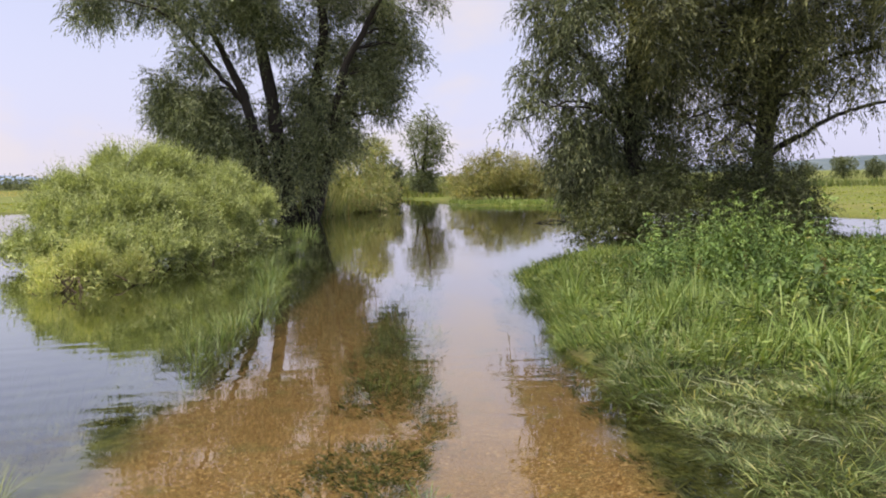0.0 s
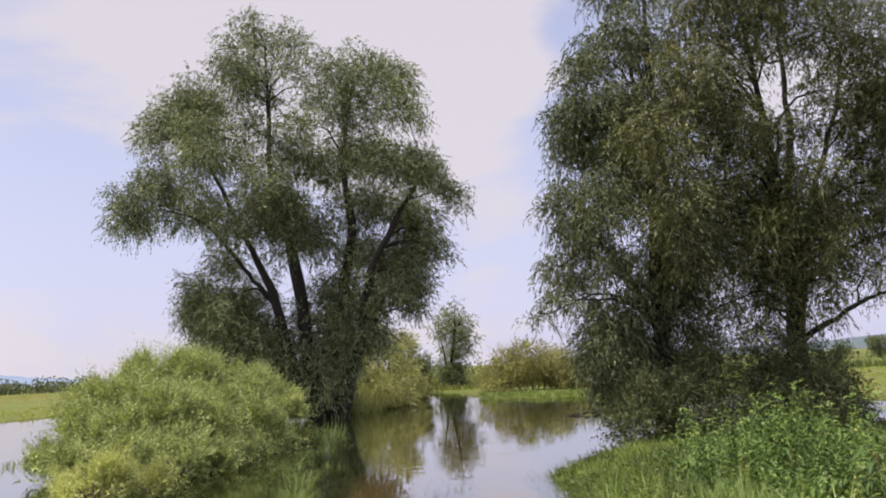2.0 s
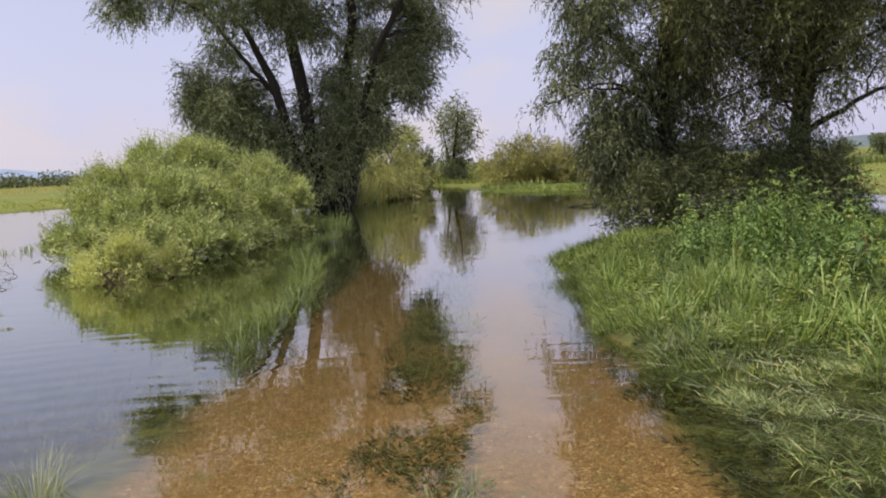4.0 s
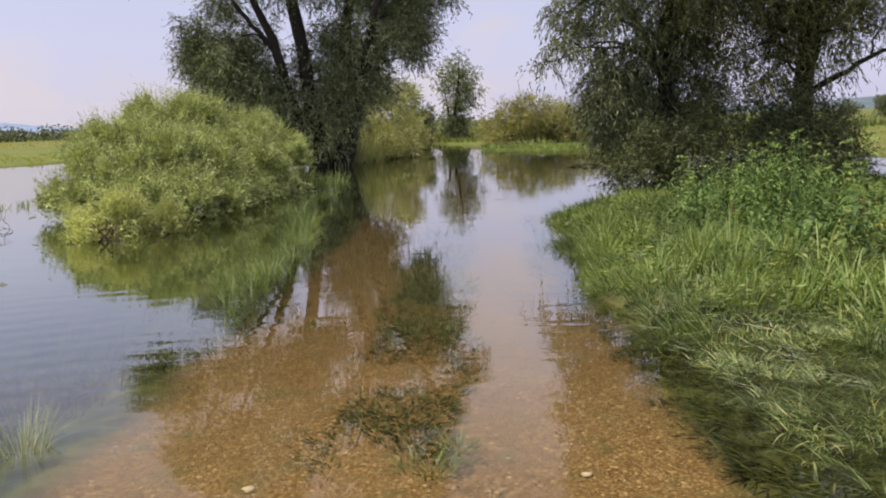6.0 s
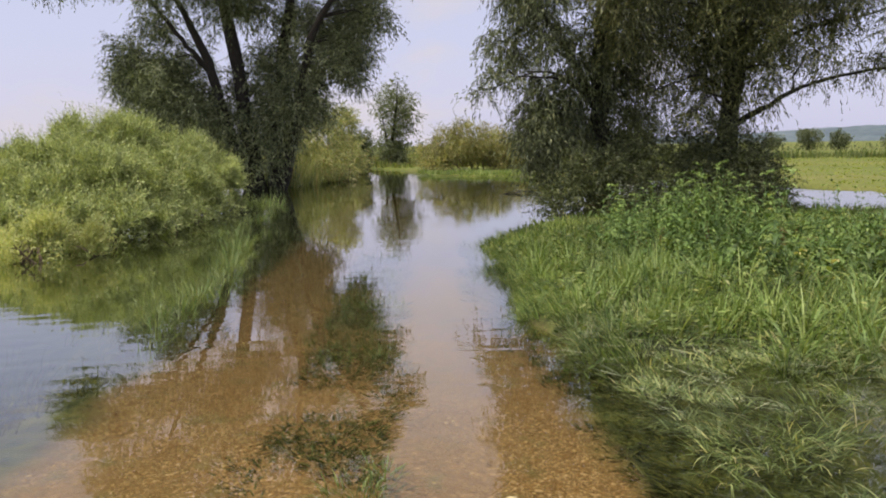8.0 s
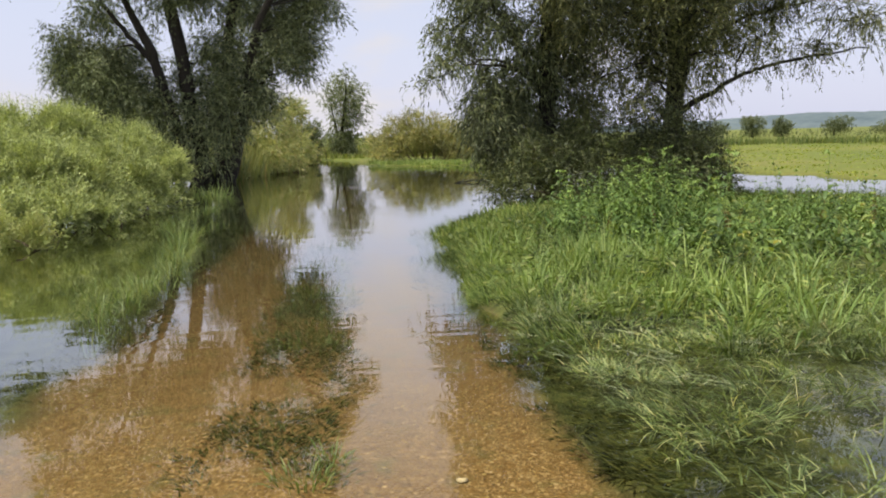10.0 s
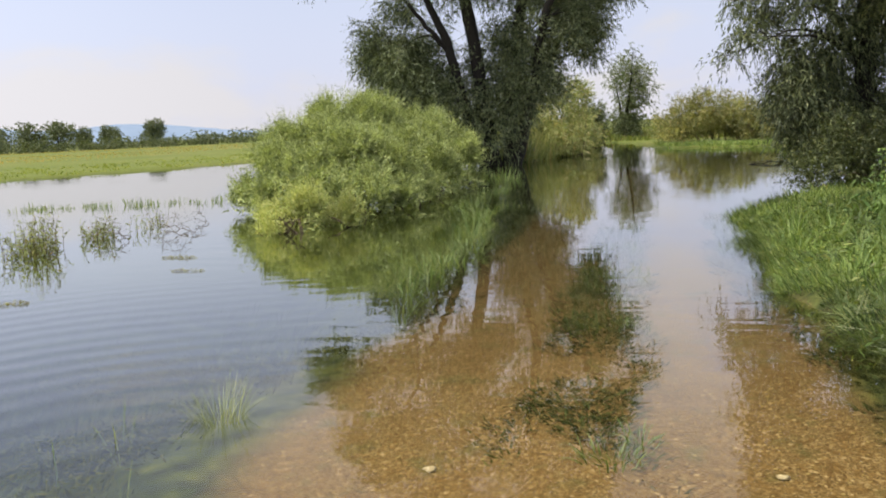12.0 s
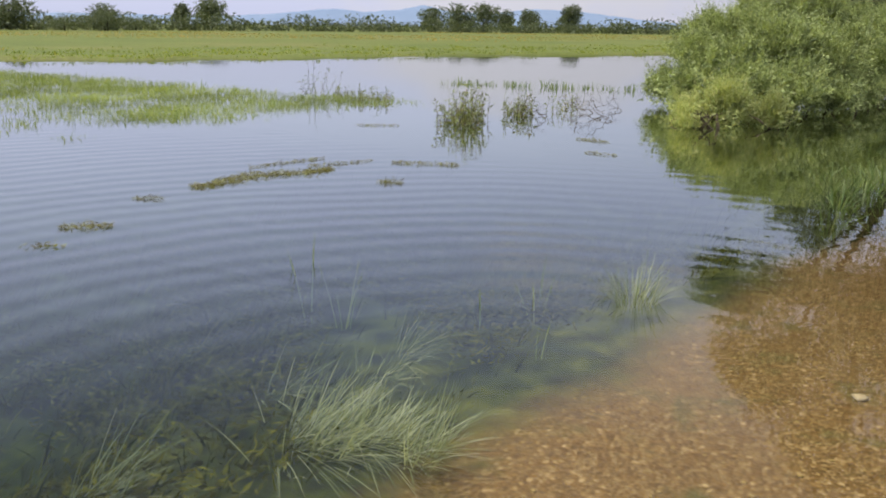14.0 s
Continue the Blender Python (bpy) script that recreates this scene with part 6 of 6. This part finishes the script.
for i, (x, y) in enumerate(spots):
    src = docks[i % 2] if i % 13 == 5 else broad[i % 2] if i % 3 == 1 and i > 130 else protos[i % 4]
    k = rr.uniform(0.6, 1.2) * (1.05 + 0.5 * max(-0.4, float(wobble(np.array(x + 0.6), np.array(y), 1.15))))
    if i < 120:
        k = rr.uniform(0.7, 1.05) * (0.70 + 0.30 * float(sm(0.25, 0.33, np.array(x / y))))
    k *= 1.0 - 0.36 * float(sm(0.1, 1.3, np.array(x - 0.39 * y)))
    m = pose(x, y, float(height(x, y)), rr.uniform(-6, 6), rr.uniform(-6, 6), rr.uniform(0, 360)) @ Matrix.Diagonal((k, k, k, 1))
    if i in (125, 126, 127, 128):
        protos[i - 125].matrix_basis = m
    elif i in (135, 148):
        docks[0 if i == 135 else 1].matrix_basis = m
    elif i in (133, 136):
        broad[i % 2].matrix_basis = m
    else:
        cp = copy_thing(src, m)
        tagged(cp, group="herbs on the bank")
        cp.scale = (k, k, k)
for q in protos + docks + broad:
    tagged(q, group="herbs on the bank")
# the thick of the nettles behind and between the single plants
r2 = np.random.default_rng(77)
far_n = scatter(1500, 2.4, 9.5, 6.8, 14.2, r2, lambda x, y: land(x, y) * herby(x, y) * (x > 0.235 * y) * 0.6)
stand_v, stand_f, top_v = [], [], 0
for i, q in enumerate(far_n[:300]):
    src = [ch for ch in protos[i % 4].children if ch.name.startswith("foliage")][0].data
    co = np.empty(len(src.vertices) * 3)
    src.vertices.foreach_get("co", co)
    co = co.reshape(-1, 3)
    fs = np.empty(len(src.polygons) * 3, int)
    src.polygons.foreach_get("vertices", fs)
    a, k = r2.uniform(0, 6.28), r2.uniform(0.45, 0.85) * (1.0 - 0.3 * float(sm(0.1, 1.3, q[0] - 0.39 * q[1])))
    ca, sa = math.cos(a) * k, math.sin(a) * k
    stand_v.append(np.stack([co[:, 0] * ca - co[:, 1] * sa, co[:, 0] * sa + co[:, 1] * ca, co[:, 2] * k], -1) + q)
    stand_f.append(fs.reshape(-1, 3) + top_v)
    top_v += len(co)
stuff("nettle_stand", (np.concatenate(stand_v), np.concatenate(stand_f)), NETTLE, "dense stand of green nettles on the bank", "nettles")
c = scatter(1000, 2.3, 10.5, 6.5, 15.5, rng, lambda x, y: land(x, y) * herby(x, y))
n = len(c) * 12
tall = np.repeat(1.0 - 0.45 * sm(0.1, 1.3, c[:, 0] - 0.39 * c[:, 1]), 12)
q = np.repeat(c, 12, 0) + np.stack([rng.normal(size=n) * 0.09, rng.normal(size=n) * 0.09, rng.uniform(0.05, 0.36, n) * tall], -1)
v, f = leaf_cards(q, np.stack([rng.normal(size=n), rng.normal(size=n), rng.normal(size=n) * 0.6 + 0.1], -1), rng.uniform(0.08, 0.17, n), rng.uniform(0.03, 0.065, n), rng, 0.6)
stuff("undergrowth", (v, f), NETTLE, "dense leafy undergrowth of young nettles", "herbs")

c = scatter(1500, 1.2, 5.0, 5.6, 12.5, rng, lambda x, y: land(x, y) * (1 - herby(x, y)) * (wobble(x, y, 2.9) > -0.2))
n = len(c) * 8
q = np.repeat(c, 8, 0) + np.stack([rng.normal(size=n) * 0.08, rng.normal(size=n) * 0.08, rng.uniform(0.04, 0.26, n)], -1)
v, f = leaf_cards(q, np.stack([rng.normal(size=n), rng.normal(size=n), rng.normal(size=n) * 0.3 + 0.3], -1), rng.uniform(0.05, 0.11, n), rng.uniform(0.010, 0.022, n), rng, 0.3)
stuff("meadow_herbs", (v, f), GRASS, "small leafy herbs mixed into the bank grass", "herbs")

# ---- far grass ----
c = scatter(2200, 0.3, 11, 37.5, 47.5, rng, lambda x, y: land(x, y) * 0.9)
stuff("far_bank_grass", tufts(c, 8, 0.25, 0.22, 0.6, 0.04, 2, rng), SEDGE, "pale grass on the low far bank")
c = scatter(500, 5.4, 8.5, 36.5, 41, rng, lambda x, y: land(x, y))
stuff("far_bank_grass", tufts(c, 9, 0.25, 0.7, 0.5, 0.04, 2, rng), GRASS, "bright green grass mound on the far bank")
c = scatter(1500, -6.0, -2.9, 33, 62, rng, lambda x, y: land(x, y))
stuff("reeds", tufts(c, 9, 0.3, 1.15, 0.4, 0.045, 3, rng), REED, "tall pale reeds lining the flooded bank", "reeds")
c = scatter(2600, -4.5, 8, 58, 110, rng, lambda x, y: land(x, y) * 0.8)
stuff("meadow_grass", tufts(c, 6, 0.5, 0.4, 0.5, 0.09, 2, rng), MEADOW, "rough meadow grass beyond the water")
c = scatter(5000, -60, -16, 0, 62, rng, lambda x, y: land(x, y) * sm(20, 2, np.interp(y, [-60, 0, 15, 20, 28, 40, 46, 60, 75], [-45, -36, -33.5, -31, -29.5, -25.5, -23, -19, -8]) - x))
stuff("meadow_grass", tufts(c, 6, 0.35, 0.15, 0.8, 0.045, 2, rng), FIELD, "green meadow grass along the flood's edge")
c = scatter(5000, -130, -45, 10, 150, rng, lambda x, y: sm(0.1, 0.5, wobble(x, y, 0.06) + 0.4))
stuff("flowering_grass", tufts(c, 4, 1.3, 0.15, 0.9, 0.09, 2, rng), FLOWER, "brownish flowering grass far out in the field")
c = scatter(4000, 9, 45, 20, 75, rng, lambda x, y: land(x, y) * (x > 11))
stuff("meadow_grass", tufts(c, 4, 0.4, 0.10, 0.9, 0.055, 2, rng), FIELD, "green meadow grass on the far shore")
c = scatter(9000, 14, 75, 40, 100, rng, lambda x, y: sm(84, 80, np.hypot(x, y)) * sm(72, 75, np.hypot(x, y)))
stuff("flowering_grass", tufts(c, 6, 0.5, 0.62, 0.4, 0.09, 2, rng), RANK, "rough strip of taller grass across the field")

# ---- small things on the track ----
branch = [tube(curve([(4.4, 28.2, -0.05), (4.0, 28.0, 0.03), (3.5, 27.9, 0.02), (3.0, 27.8, -0.01)], 10, 0.02, rng), np.linspace(0.035, 0.015, 10), 6)]
for _ in range(7):
    b = np.array([rng.uniform(3.2, 4.3), 28.0, 0.02])
    branch.append(tube(curve([b, b + [rng.normal() * 0.1, 0, 0.04], b + [rng.normal() * 0.25, 0, 0.10]], 5), np.linspace(0.018, 0.005, 5), 4))
tagged(piece("fallen_branch", *joined(branch), BARK), "dark fallen branch lying in the water", "branch")


def pebble_mesh(name, seed, squash):
    r = np.random.default_rng(seed)
    v = np.array([(1, 0, 0), (0.7, 0.7, 0), (0, 1, 0), (-0.7, 0.7, 0), (-1, 0, 0), (-0.7, -0.7, 0), (0, -1, 0), (0.7, -0.7, 0), (0.45, 0.3, 0.7), (-0.4, 0.4, 0.75), (-0.35, -0.4, 0.7), (0.4, -0.4, 0.75), (0, 0, -0.8)], float)
    v *= 1 + 0.16 * r.normal(size=v.shape)
    v[:, 2] *= squash
    tri = [(0, 1, 8), (1, 2, 8), (2, 9, 8), (2, 3, 9), (3, 4, 9), (4, 10, 9), (4, 5, 10), (5, 6, 10), (6, 11, 10), (6, 7, 11), (7, 0, 11), (0, 8, 11), (8, 9, 10), (8, 10, 11)]
    tri += [(i + 1 if i < 7 else 0, i, 12) for i in range(8)]
    return v, np.array(tri)


PEBBLE = plain_material("gravel_stone", (0.22, 0.15, 0.05), (0.38, 0.275, 0.12), 45.0)
n = 2400
xy = np.stack([rng.uniform(-2.0, 1.25, n), 2.0 + 7.5 * rng.uniform(size=n) ** 1.3], -1)
xy = xy[track(xy[:, 0], xy[:, 1]) > 0.6]
n = len(xy)
bv, bf = pebble_mesh("pebble", 3, 0.32)
size = rng.uniform(0.004, 0.009, n)
turn = rng.uniform(0, 6.28, n)
pv = np.empty((n, len(bv), 3))
pv[..., 0] = xy[:, 0:1] + size[:, None] * (bv[None, :, 0] * np.cos(turn)[:, None] - bv[None, :, 1] * np.sin(turn)[:, None])
pv[..., 1] = xy[:, 1:2] + size[:, None] * 0.75 * (bv[None, :, 0] * np.sin(turn)[:, None] + bv[None, :, 1] * np.cos(turn)[:, None])
pv[..., 2] = height(xy[:, 0], xy[:, 1])[:, None] + size[:, None] * (bv[None, :, 2] + 0.05)
pf = (np.arange(n)[:, None, None] * len(bv) + bf[None]).reshape(-1, 3)
stuff("gravel", (pv.reshape(-1, 3), pf), PEBBLE, "ochre gravel covering the drowned track", "gravel")
for k, (x, y, sz) in enumerate([(0.545, 3.86, 0.034), (-1.06, 3.77, 0.036)]):
    bv, bf = pebble_mesh("stone", 20 + k, 0.4)
    ob = piece("stone", bv * sz, bf, STONE)
    ob.matrix_basis = pose(x, y, float(height(x, y)) + 0.004, 0, 0, 40 * k)
    tagged(ob, "pale yellow stone lying on the track", "stone")
meshes = [raw_mesh("pebble", *[a * s if i == 0 else a for i, a in enumerate(pebble_mesh("pebble", 30 + j, 0.34))], PEBBLE) for j, s in enumerate((0.007, 0.008, 0.009, 0.011, 0.013))]
for k in range(260):
    x, y = rr.uniform(-1.8, 1.1), 2.1 + 3.2 * rr.random()
    ob = new("pebble", meshes[k % 5])
    ob.parent = ground
    ob.matrix_basis = pose(x, y, float(height(x, y)) + 0.001, 0, 0, rr.uniform(0, 360))
